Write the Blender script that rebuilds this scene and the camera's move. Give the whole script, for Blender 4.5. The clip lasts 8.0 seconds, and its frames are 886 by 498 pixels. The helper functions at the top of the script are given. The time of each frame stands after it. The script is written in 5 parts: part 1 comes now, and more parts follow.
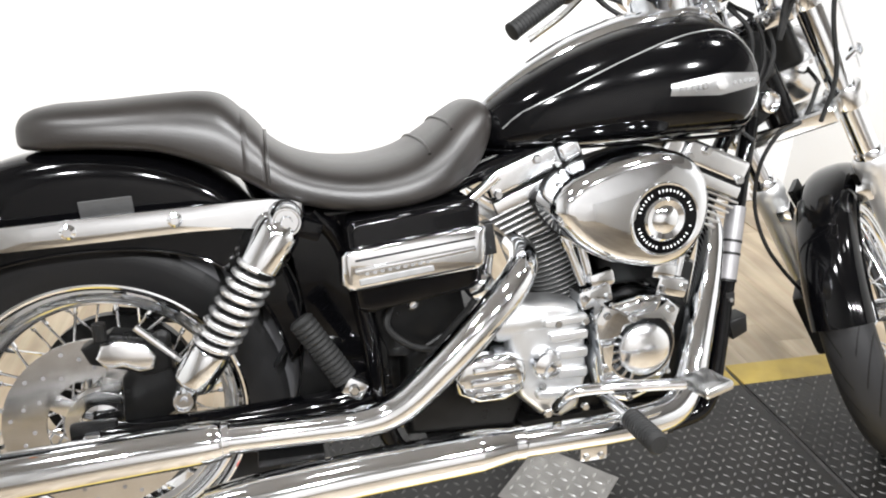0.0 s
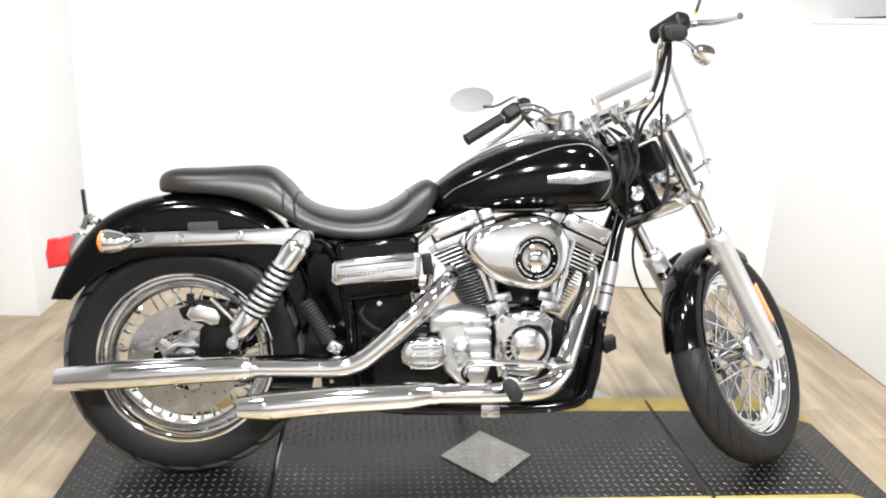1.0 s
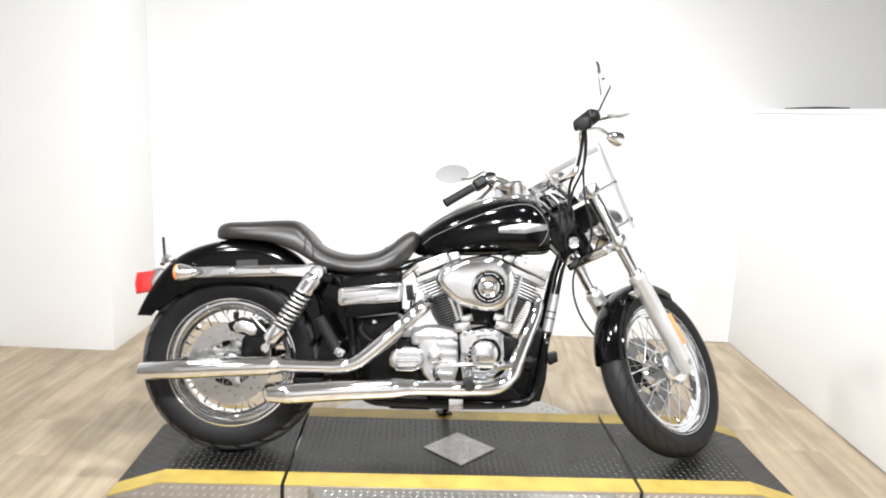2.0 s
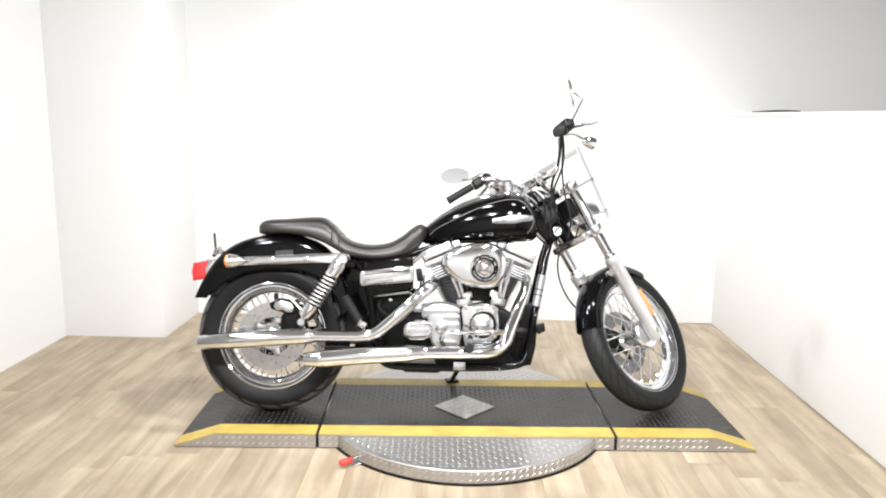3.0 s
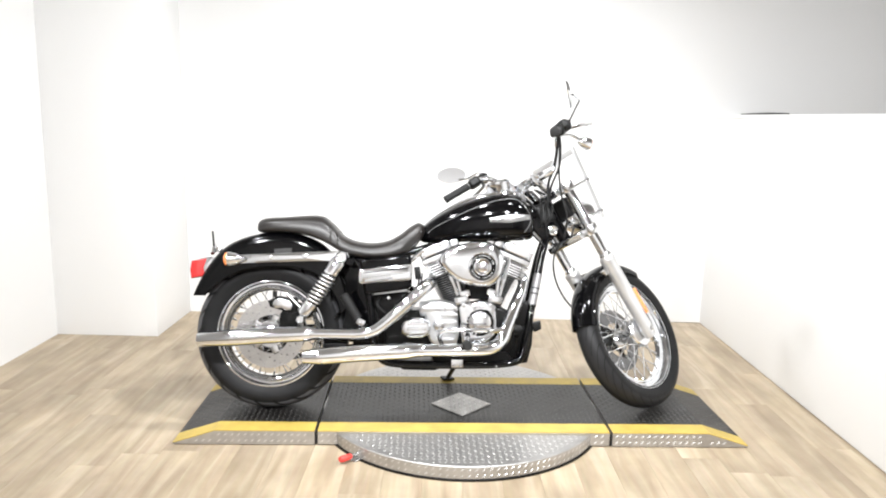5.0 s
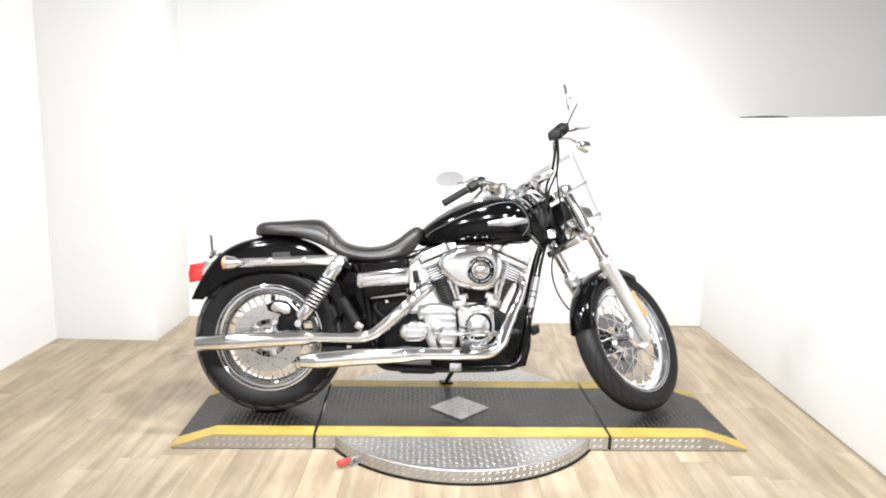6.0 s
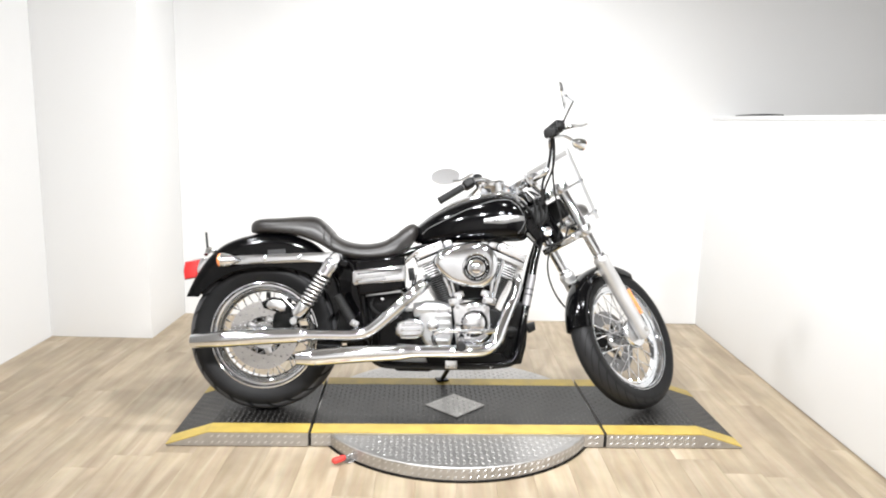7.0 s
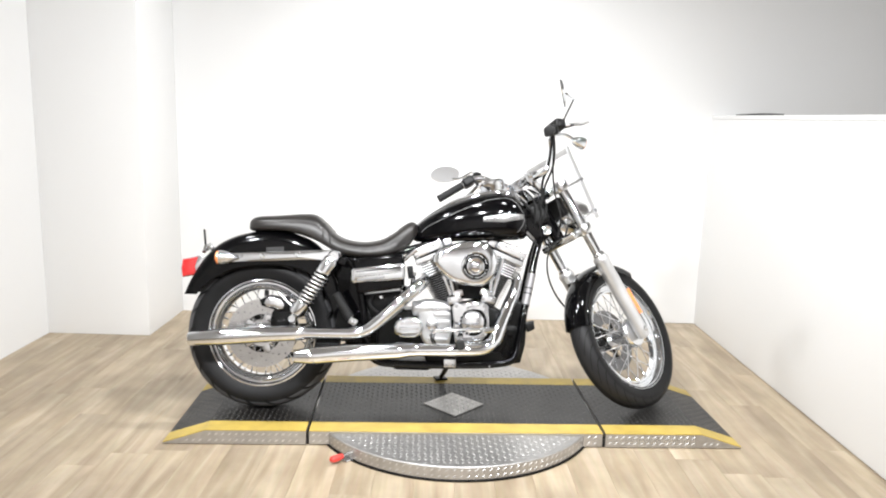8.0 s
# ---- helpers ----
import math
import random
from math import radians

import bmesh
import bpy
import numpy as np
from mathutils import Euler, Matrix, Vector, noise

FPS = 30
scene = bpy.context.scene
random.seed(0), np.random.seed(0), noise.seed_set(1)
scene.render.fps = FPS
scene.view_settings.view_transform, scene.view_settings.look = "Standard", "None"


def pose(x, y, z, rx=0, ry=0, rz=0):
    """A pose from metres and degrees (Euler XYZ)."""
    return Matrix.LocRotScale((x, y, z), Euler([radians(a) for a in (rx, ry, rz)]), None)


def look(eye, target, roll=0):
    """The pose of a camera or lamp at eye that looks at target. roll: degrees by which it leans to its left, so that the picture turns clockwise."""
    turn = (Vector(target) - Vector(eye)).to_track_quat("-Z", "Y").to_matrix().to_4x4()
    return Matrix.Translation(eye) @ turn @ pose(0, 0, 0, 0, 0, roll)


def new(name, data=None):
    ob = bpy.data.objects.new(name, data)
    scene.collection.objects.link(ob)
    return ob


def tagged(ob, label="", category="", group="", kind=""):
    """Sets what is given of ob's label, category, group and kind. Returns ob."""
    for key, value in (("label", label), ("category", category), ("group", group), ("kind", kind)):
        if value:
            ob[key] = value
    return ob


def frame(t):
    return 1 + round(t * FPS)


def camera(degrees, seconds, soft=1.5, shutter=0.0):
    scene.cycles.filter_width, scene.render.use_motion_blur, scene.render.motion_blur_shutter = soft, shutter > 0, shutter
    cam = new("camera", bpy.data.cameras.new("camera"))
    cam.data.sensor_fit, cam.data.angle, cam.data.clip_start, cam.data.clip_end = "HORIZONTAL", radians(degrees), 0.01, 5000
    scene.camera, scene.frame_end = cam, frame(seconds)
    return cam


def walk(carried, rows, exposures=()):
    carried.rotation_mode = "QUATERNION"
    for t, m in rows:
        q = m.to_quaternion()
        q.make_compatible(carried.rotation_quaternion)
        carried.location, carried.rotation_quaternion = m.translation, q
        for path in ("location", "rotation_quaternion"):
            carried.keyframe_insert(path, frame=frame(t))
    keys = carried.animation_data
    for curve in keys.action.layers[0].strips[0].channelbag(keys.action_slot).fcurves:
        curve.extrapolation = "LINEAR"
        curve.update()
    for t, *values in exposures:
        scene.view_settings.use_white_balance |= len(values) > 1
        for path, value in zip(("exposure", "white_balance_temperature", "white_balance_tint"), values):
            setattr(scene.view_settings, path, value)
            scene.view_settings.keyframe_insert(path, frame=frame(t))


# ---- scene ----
cam = camera(62.3, 8.0, soft=2.0)
METRES, EYE, TILT, LEAN, TURN = 8.0, 1.5, 0.0, 0.0, 0.0
PATH = [
    (0, (-0.535, -1.115, 1.167), (-0.108, 0.651, 0.332), 1.6),
    (0.2, (-0.470, -1.245, 1.197), (-0.109, 0.559, 0.414), 3.2),
    (0.5, (-0.392, -1.483, 1.245), (-0.088, 0.381, 0.588), 3.6),
    (0.7, (-0.371, -1.659, 1.258), (-0.119, 0.235, 0.665), 3.7),
    (1, (-0.36, -1.883, 1.291), (-0.158, 0.017, 0.7), 3.0),
    (1.2, (-0.333, -2.012, 1.298), (-0.147, -0.089, 0.783), 2.7),
    (1.5, (-0.268, -2.251, 1.303), (-0.156, -0.319, 0.799), 4.0),
    (1.7, (-0.219, -2.381, 1.31), (-0.125, -0.434, 0.859), 3.0),
    (2.8, (-0.166, -3.055, 1.354), (-0.111, -1.081, 1.034), 1.6),
    (3, (-0.15, -3.109, 1.35), (-0.122, -1.142, 0.991), 0.9),
    (3.5, (-0.179, -3.154, 1.358), (-0.112, -1.189, 0.992), 1.0),
    (4, (-0.213, -3.138, 1.35), (-0.137, -1.173, 0.987), 1.5),
    (4.5, (-0.218, -3.139, 1.347), (-0.142, -1.173, 0.985), 1.4),
    (6, (-0.202, -3.14, 1.341), (-0.131, -1.171, 0.997), 1.2),
    (6.5, (-0.208, -3.138, 1.344), (-0.126, -1.17, 0.998), 1.3),
    (7, (-0.196, -3.138, 1.338), (-0.117, -1.17, 0.989), 1.3),
    (7.5, (-0.197, -3.128, 1.334), (-0.115, -1.162, 0.978), 1.1),
    (8, (-0.2, -3.126, 1.337), (-0.116, -1.16, 0.983), 1.6),
]
EXPOSURES = [(0.0, 0.0), (0.5, -0.05), (1.5, -0.06), (3.0, -0.01), (3.5, 0.03), (4.5, 0.05), (6.0, 0.05), (6.5, 0.0), (7.0, -0.07), (8.0, -0.13)]
walk(cam, [(t, look(eye, target, roll)) for t, eye, target, roll in PATH], exposures=EXPOSURES)

# ---- light ----
world = bpy.data.worlds.new("room_air")
world.use_nodes = True
world.node_tree.nodes["Background"].inputs[0].default_value = (0.9, 0.95, 1.0, 1)
world.node_tree.nodes["Background"].inputs[1].default_value = 0.05
scene.world = world
SPOT_FAR, SPOT_NEAR, FILL_BACK = 490.0, 295.0, 300.0


# ---- materials ----
def base_material(name):
    m = bpy.data.materials.new(name)
    m.use_nodes = True
    nt = m.node_tree
    return m, nt, nt.nodes["Principled BSDF"]


def pm(name, color, rough=0.5, metal=0.0, var=0.12, scale=6.0, bump=0.0, bscale=300.0, coat=0.0, rvar=0.08, spec=0.5, dist=0.002):
    """A surface with stains at one scale and grain at another."""
    m, nt, bsdf = base_material(name)
    N, L = nt.nodes, nt.links
    tc = N.new("ShaderNodeTexCoord")
    n1 = N.new("ShaderNodeTexNoise")
    n1.inputs["Scale"].default_value = scale
    n1.inputs["Detail"].default_value = 6
    L.new(tc.outputs["Object"], n1.inputs["Vector"])
    ramp = N.new("ShaderNodeValToRGB")
    ramp.color_ramp.elements[0].position, ramp.color_ramp.elements[1].position = 0.3, 0.7
    lo = [max(0, c * (1 - var)) for c in color]
    hi = [min(1, c * (1 + var)) for c in color]
    ramp.color_ramp.elements[0].color = (*lo, 1)
    ramp.color_ramp.elements[1].color = (*hi, 1)
    L.new(n1.outputs["Fac"], ramp.inputs["Fac"])
    L.new(ramp.outputs["Color"], bsdf.inputs["Base Color"])
    n2 = N.new("ShaderNodeTexNoise")
    n2.inputs["Scale"].default_value = bscale
    n2.inputs["Detail"].default_value = 3
    L.new(tc.outputs["Object"], n2.inputs["Vector"])
    mr = N.new("ShaderNodeMapRange")
    mr.inputs["To Min"].default_value = max(0.0, rough - rvar)
    mr.inputs["To Max"].default_value = min(1.0, rough + rvar)
    L.new(n1.outputs["Fac"], mr.inputs["Value"])
    L.new(mr.outputs["Result"], bsdf.inputs["Roughness"])
    bsdf.inputs["Metallic"].default_value = metal
    bsdf.inputs["Specular IOR Level"].default_value = spec
    bsdf.inputs["Coat Weight"].default_value = coat
    bsdf.inputs["Coat Roughness"].default_value = 0.03
    if bump:
        b = N.new("ShaderNodeBump")
        b.inputs["Strength"].default_value = bump
        b.inputs["Distance"].default_value = dist
        L.new(n2.outputs["Fac"], b.inputs["Height"])
        L.new(b.outputs["Normal"], bsdf.inputs["Normal"])
    return m


def glass_material(name, color, rough=0.0, ior=1.45):
    m, nt, bsdf = base_material(name)
    bsdf.inputs["Base Color"].default_value = (*color, 1)
    bsdf.inputs["Roughness"].default_value = rough
    bsdf.inputs["IOR"].default_value = ior
    bsdf.inputs["Transmission Weight"].default_value = 1.0
    return m


def clear_sheet_material(name):
    """Thin clear acrylic: it passes light straight on and mirrors a little."""
    m, nt, bsdf = base_material(name)
    N, L = nt.nodes, nt.links
    clear, gloss, mix, fr = N.new("ShaderNodeBsdfTransparent"), N.new("ShaderNodeBsdfGlossy"), N.new("ShaderNodeMixShader"), N.new("ShaderNodeFresnel")
    clear.inputs["Color"].default_value = (0.992, 0.988, 0.985, 1)
    gloss.inputs["Roughness"].default_value = 0.02
    fr.inputs["IOR"].default_value = 1.05
    L.new(fr.outputs[0], mix.inputs[0])
    L.new(clear.outputs[0], mix.inputs[1])
    L.new(gloss.outputs[0], mix.inputs[2])
    L.new(mix.outputs[0], N["Material Output"].inputs["Surface"])
    N.remove(bsdf)
    return m


def plank_material():
    """Pale oak vinyl: long grain along y, a tone of its own for each plank."""
    m, nt, bsdf = base_material("oak_vinyl")
    N, L = nt.nodes, nt.links
    tc, oi = N.new("ShaderNodeTexCoord"), N.new("ShaderNodeObjectInfo")
    add = N.new("ShaderNodeVectorMath")
    add.operation = "MULTIPLY_ADD"
    add.inputs[1].default_value = (37.0, 11.0, 5.0)
    L.new(oi.outputs["Random"], add.inputs[0])
    L.new(tc.outputs["Object"], add.inputs[2])
    mp = N.new("ShaderNodeMapping")
    mp.inputs["Scale"].default_value = (16, 1.6, 1)
    L.new(add.outputs[0], mp.inputs["Vector"])
    g = N.new("ShaderNodeTexNoise")
    g.inputs["Scale"].default_value, g.inputs["Detail"].default_value, g.inputs["Distortion"].default_value = 1.0, 8, 0.6
    L.new(mp.outputs[0], g.inputs["Vector"])
    mp2 = N.new("ShaderNodeMapping")
    mp2.inputs["Scale"].default_value = (120, 5, 1)
    L.new(add.outputs[0], mp2.inputs["Vector"])
    g2 = N.new("ShaderNodeTexNoise")
    g2.inputs["Scale"].default_value, g2.inputs["Detail"].default_value = 1.0, 4
    L.new(mp2.outputs[0], g2.inputs["Vector"])
    r = N.new("ShaderNodeValToRGB")
    e = r.color_ramp.elements
    e[0].position, e[0].color = 0.25, (0.30, 0.230, 0.152, 1)
    e[1].position, e[1].color = 0.72, (0.53, 0.443, 0.325, 1)
    mid = r.color_ramp.elements.new(0.5)
    mid.color = (0.41, 0.328, 0.226, 1)
    L.new(g.outputs["Fac"], r.inputs["Fac"])
    mx = N.new("ShaderNodeMix")
    mx.data_type, mx.blend_type = "RGBA", "MULTIPLY"
    mx.inputs[0].default_value = 0.16
    blot = N.new("ShaderNodeTexNoise")
    blot.inputs["Scale"].default_value, blot.inputs["Detail"].default_value, blot.inputs["Roughness"].default_value = 3.2, 5, 0.62
    wear = N.new("ShaderNodeMapRange")
    wear.inputs["From Min"].default_value, wear.inputs["From Max"].default_value = 0.3, 0.7
    wear.inputs["To Min"].default_value, wear.inputs["To Max"].default_value = 0.80, 1.08
    L.new(add.outputs[0], blot.inputs["Vector"])
    L.new(blot.outputs["Fac"], wear.inputs["Value"])
    tone = N.new("ShaderNodeVectorMath")
    tone.operation = "SCALE"
    L.new(r.outputs["Color"], tone.inputs[0])
    L.new(wear.outputs[0], tone.inputs["Scale"])
    L.new(tone.outputs[0], mx.inputs[6])
    L.new(g2.outputs["Color"], mx.inputs[7])
    hv = N.new("ShaderNodeHueSaturation")
    mr = N.new("ShaderNodeMapRange")
    mr.inputs["To Min"].default_value, mr.inputs["To Max"].default_value = 0.95, 1.10
    L.new(oi.outputs["Random"], mr.inputs["Value"])
    L.new(mr.outputs[0], hv.inputs["Value"])
    L.new(mx.outputs[2], hv.inputs["Color"])
    L.new(hv.outputs[0], bsdf.inputs["Base Color"])
    bsdf.inputs["Roughness"].default_value = 0.42
    b = N.new("ShaderNodeBump")
    b.inputs["Strength"].default_value, b.inputs["Distance"].default_value = 0.25, 0.001
    L.new(g2.outputs["Fac"], b.inputs["Height"])
    L.new(b.outputs["Normal"], bsdf.inputs["Normal"])
    return m


def tyre_material(name, blocks, slant, dusty, edge, thin):
    """Rubber with slanting tread grooves round the crown; the axle is the object's y axis."""
    m, nt, bsdf = base_material(name)
    N, L = nt.nodes, nt.links
    tc = N.new("ShaderNodeTexCoord")
    sp = N.new("ShaderNodeSeparateXYZ")
    L.new(tc.outputs["Object"], sp.inputs[0])

    def mth(op, a, b=None):
        n = N.new("ShaderNodeMath")
        n.operation = op
        for i, v in enumerate((a, b)):
            if v is None:
                continue
            if isinstance(v, (int, float)):
                n.inputs[i].default_value = v
            else:
                L.new(v, n.inputs[i])
        return n.outputs[0]

    ang = mth("ARCTAN2", sp.outputs["Z"], sp.outputs["X"])
    ay = mth("ABSOLUTE", sp.outputs["Y"])
    rad = mth("SQRT", mth("ADD", mth("MULTIPLY", sp.outputs["X"], sp.outputs["X"]), mth("MULTIPLY", sp.outputs["Z"], sp.outputs["Z"])))
    wave = mth("SINE", mth("ADD", mth("MULTIPLY", ang, blocks), mth("MULTIPLY", ay, slant)))
    groove = mth("GREATER_THAN", wave, thin)
    crown = mth("GREATER_THAN", rad, 0.285)
    off = mth("GREATER_THAN", ay, 0.012)
    g = mth("MULTIPLY", mth("MULTIPLY", groove, crown), off)
    ns = N.new("ShaderNodeTexNoise")
    ns.inputs["Scale"].default_value, ns.inputs["Detail"].default_value = 14, 8
    L.new(tc.outputs["Object"], ns.inputs["Vector"])
    r = N.new("ShaderNodeValToRGB")
    r.color_ramp.elements[0].color, r.color_ramp.elements[1].color = (0.004, 0.004, 0.0045, 1), (0.011, 0.011, 0.0115, 1)
    L.new(ns.outputs["Fac"], r.inputs["Fac"])
    # Groove shade is mixed into the colour; only bump gives them depth.
    mx = N.new("ShaderNodeMix")
    mx.data_type = "RGBA"
    mx.inputs[7].default_value = (0.003, 0.003, 0.003, 1)
    L.new(g, mx.inputs[0])
    dust = N.new("ShaderNodeMix")
    dust.data_type = "RGBA"
    dust.inputs[7].default_value = (dusty, dusty, dusty * 1.05, 1)
    L.new(mth("MULTIPLY", mth("GREATER_THAN", rad, edge), 0.7), dust.inputs[0])
    L.new(r.outputs["Color"], dust.inputs[6])
    L.new(dust.outputs[2], mx.inputs[6])
    L.new(mx.outputs[2], bsdf.inputs["Base Color"])
    bsdf.inputs["Roughness"].default_value = 0.50
    bsdf.inputs["Specular IOR Level"].default_value = 0.2
    rings = mth("SINE", mth("MULTIPLY", rad, 900.0))
    h = mth("ADD", mth("MULTIPLY", g, -1.0), mth("MULTIPLY", rings, 0.012))
    b = N.new("ShaderNodeBump")
    b.inputs["Strength"].default_value, b.inputs["Distance"].default_value = 0.55, 0.002
    L.new(h, b.inputs["Height"])
    L.new(b.outputs["Normal"], bsdf.inputs["Normal"])
    return m


WALL = pm("white_wall_paint", (0.74, 0.74, 0.735), 0.6, var=0.02, scale=0.7, bump=0.15, bscale=90)
# Unseen wall behind the viewpoint; its beige sets what the chrome reflects.
SOUTH_WALL = pm("beige_wall_paint", (0.70, 0.680, 0.662), 0.7, var=0.12, scale=0.8)
# Unseen ceiling, greyed to cut bounce and keep reflections dark.
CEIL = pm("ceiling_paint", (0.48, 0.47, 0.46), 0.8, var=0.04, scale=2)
# Colour lightened to lift the dim area beyond the partition.
EAST_TONE = pm("far_wall_tone", (0.77, 0.755, 0.74), 0.7, var=0.05, scale=1.0)
OAK = plank_material()
CHROME = pm("chrome", (0.87, 0.89, 0.92), 0.055, 1.0, var=0.03, scale=9, rvar=0.03, bump=0.06, bscale=38)
SATIN = pm("satin_silver", (0.80, 0.80, 0.80), 0.22, 0.9, var=0.08, scale=16, bump=0.08, bscale=500)
SLEEVE = pm("grey_sleeve", (0.21, 0.205, 0.21), 0.4, 0.3, var=0.1, scale=30)
CHROME_WORN = pm("worn_chrome", (0.78, 0.79, 0.81), 0.10, 1.0, var=0.06, scale=12, rvar=0.07)
SILVER = pm("silver_engine_paint", (0.60, 0.605, 0.61), 0.30, 0.85, var=0.10, scale=14, bump=0.15, bscale=700)
BARREL_FIN = pm("grey_barrel_fin", (0.19, 0.19, 0.19), 0.42, 0.4, var=0.2, scale=20, bump=0.1, bscale=600)
FIN = pm("cast_fin_silver", (0.48, 0.48, 0.48), 0.32, 0.8, var=0.15, scale=20, bump=0.1, bscale=600)
ALU = pm("polished_aluminium", (0.74, 0.745, 0.75), 0.17, 1.0, var=0.06, scale=18, rvar=0.06)
POLISHED = pm("polished_alloy", (0.90, 0.91, 0.93), 0.18, 1.0, var=0.04, scale=20)
SLIDER = pm("satin_fork_aluminium", (0.61, 0.61, 0.61), 0.32, 0.75, var=0.06, scale=10)
BLACK = pm("gloss_black_paint", (0.0015, 0.0015, 0.0018), 0.08, spec=0.20, var=0.1, coat=0.08, rvar=0.03)
BLACK_SATIN = pm("satin_black_paint", (0.005, 0.005, 0.005), 0.30, var=0.2, scale=20, spec=0.16)
BLACK_PART = pm("black_plastic", (0.006, 0.006, 0.006), 0.40, spec=0.25, var=0.2, scale=25, bump=0.2, bscale=500)
LEATHER = pm("black_leather", (0.0108, 0.0090, 0.0080), 0.37, spec=0.58, var=0.35, scale=9, bump=0.22, bscale=420, rvar=0.10, dist=0.001)
RUBBER = pm("black_rubber", (0.009, 0.009, 0.009), 0.62, spec=0.3, var=0.2, scale=20, bump=0.3, bscale=250)
TYRE_F = tyre_material("front_tyre_rubber", 30.0, 260.0, 0.020, 0.300, 0.92)
TYRE_R = tyre_material("rear_tyre_rubber", 22.0, 130.0, 0.10, 0.298, 0.82)
DISC = pm("ground_steel", (0.62, 0.61, 0.60), 0.24, 1.0, var=0.06, scale=30)
DARK_STEEL = pm("dark_brake_steel", (0.24, 0.24, 0.245), 0.32, 0.9, var=0.15, scale=30)
RED = pm("red_lens", (0.50, 0.025, 0.025), 0.12, var=0.08, scale=30, coat=0.6)
AMBER = pm("amber_lens", (0.80, 0.26, 0.08), 0.15, var=0.08, scale=40, coat=0.5)
YELLOW = pm("yellow_safety_paint", (0.46, 0.335, 0.075), 0.5, var=0.16, scale=12, bump=0.2, bscale=300)
TREAD = pm("worn_black_tread_paint", (0.0062, 0.0057, 0.0052), 0.42, spec=0.5, var=0.5, scale=7, bump=0.25, bscale=260)
TREAD_WORN = pm("worn_tread_lug", (0.075, 0.072, 0.068), 0.36, spec=0.6, var=0.5, scale=9)
PLATE = pm("bare_tread_plate", (0.42, 0.41, 0.40), 0.36, 0.8, var=0.10, scale=30, bump=0.1, bscale=200)
# Lug metal lighter than the plate: light caught on ridges, put into the colour.
PLATE_LUG = pm("bright_tread_lug", (0.60, 0.595, 0.585), 0.34, 0.75, var=0.12, scale=40)
PLATE_DULL = pm("dull_tread_plate", (0.31, 0.30, 0.285), 0.42, 0.6, var=0.22, scale=22, bump=0.1, bscale=200)
RED_PAINT = pm("red_plastic", (0.62, 0.05, 0.04), 0.4, var=0.1, scale=40)
SCREEN = clear_sheet_material("clear_acrylic")
LENS = glass_material("lamp_glass", (0.96, 0.97, 0.98), 0.02, 1.45)
MIRROR = pm("mirror_silver", (0.68, 0.665, 0.65), 0.02, 1.0, var=0.01, rvar=0.01)
BADGE = pm("badge_metal", (0.62, 0.62, 0.62), 0.30, 0.8, var=0.05, scale=40)
GREY_INK = pm("grey_enamel", (0.20, 0.20, 0.20), 0.4, var=0.1, scale=40)
DECAL = pm("dark_grey_decal", (0.035, 0.035, 0.035), 0.35, var=0.15, scale=60)
WHITE_INK = pm("white_enamel", (0.70, 0.70, 0.70), 0.4, var=0.05, scale=40)
STRIPE_SILVER = pm("silver_side_line", (0.20, 0.20, 0.20), 0.3, 0.4, var=0.05)
BOLT = pm("zinc_bolt", (0.60, 0.60, 0.60), 0.25, 1.0, var=0.1, scale=50)


# ---- mesh helpers ----
def empty(name):
    return new(name)


def finish(bm, name, material, angle=35):
    bmesh.ops.recalc_face_normals(bm, faces=bm.faces)
    me = bpy.data.meshes.new(name)
    bm.to_mesh(me)
    bm.free()
    me.materials.append(material)
    me.polygons.foreach_set("use_smooth", [True] * len(me.polygons))
    me.set_sharp_from_angle(angle=radians(angle))
    return me


def part(name, bm, material, parent, label="", at=None, xf=None, angle=35):
    """One mesh object under a thing or a part. xf turns the mesh, at places the object."""
    if xf is not None:
        bmesh.ops.transform(bm, matrix=xf, verts=bm.verts)
    ob = new(name, finish(bm, name, material, angle))
    ob.parent = parent
    if at is not None:
        ob.matrix_basis = at
    return tagged(ob, label=label)


def box(bm, size, m=None, bevel=0.0, seg=2):
    tmp = bmesh.new()
    bmesh.ops.create_cube(tmp, size=1.0, matrix=Matrix.Diagonal((*size, 1)))
    if bevel:
        bmesh.ops.bevel(tmp, geom=list(tmp.edges), offset=bevel, segments=seg, profile=0.6, affect="EDGES")
    merge(bm, tmp, m)
    return bm


def merge(bm, tmp, m=None):
    if m is not None:
        bmesh.ops.transform(tmp, matrix=m, verts=tmp.verts)
    link = {v: bm.verts.new(v.co) for v in tmp.verts}
    for fc in tmp.faces:
        bm.faces.new([link[v] for v in fc.verts])
    tmp.free()


def catmull(pts, per=8):
    """Points along a smooth line through pts (tuples of any length)."""
    p = [np.array(q, float) for q in pts]
    p = [2 * p[0] - p[1]] + p + [2 * p[-1] - p[-2]]
    out = []
    for i in range(1, len(p) - 2):
        for k in range(per):
            t = k / per
            out.append(0.5 * (2 * p[i] + (p[i + 1] - p[i - 1]) * t + (2 * p[i - 1] - 5 * p[i] + 4 * p[i + 1] - p[i + 2]) * t * t
                              + (3 * p[i] - p[i - 1] - 3 * p[i + 1] + p[i + 2]) * t ** 3))
    out.append(p[-2])
    return out


def rings_to_faces(bm, rings, closed=True, caps=True):
    vs = [[bm.verts.new(tuple(c)) for c in r] for r in rings]
    n = len(vs[0])
    for a, b in zip(vs, vs[1:]):
        for i in range(n if closed else n - 1):
            j = (i + 1) % n
            bm.faces.new((a[i], a[j], b[j], b[i]))
    if caps and closed:
        bm.faces.new(vs[0][::-1])
        bm.faces.new(vs[-1])
    return vs


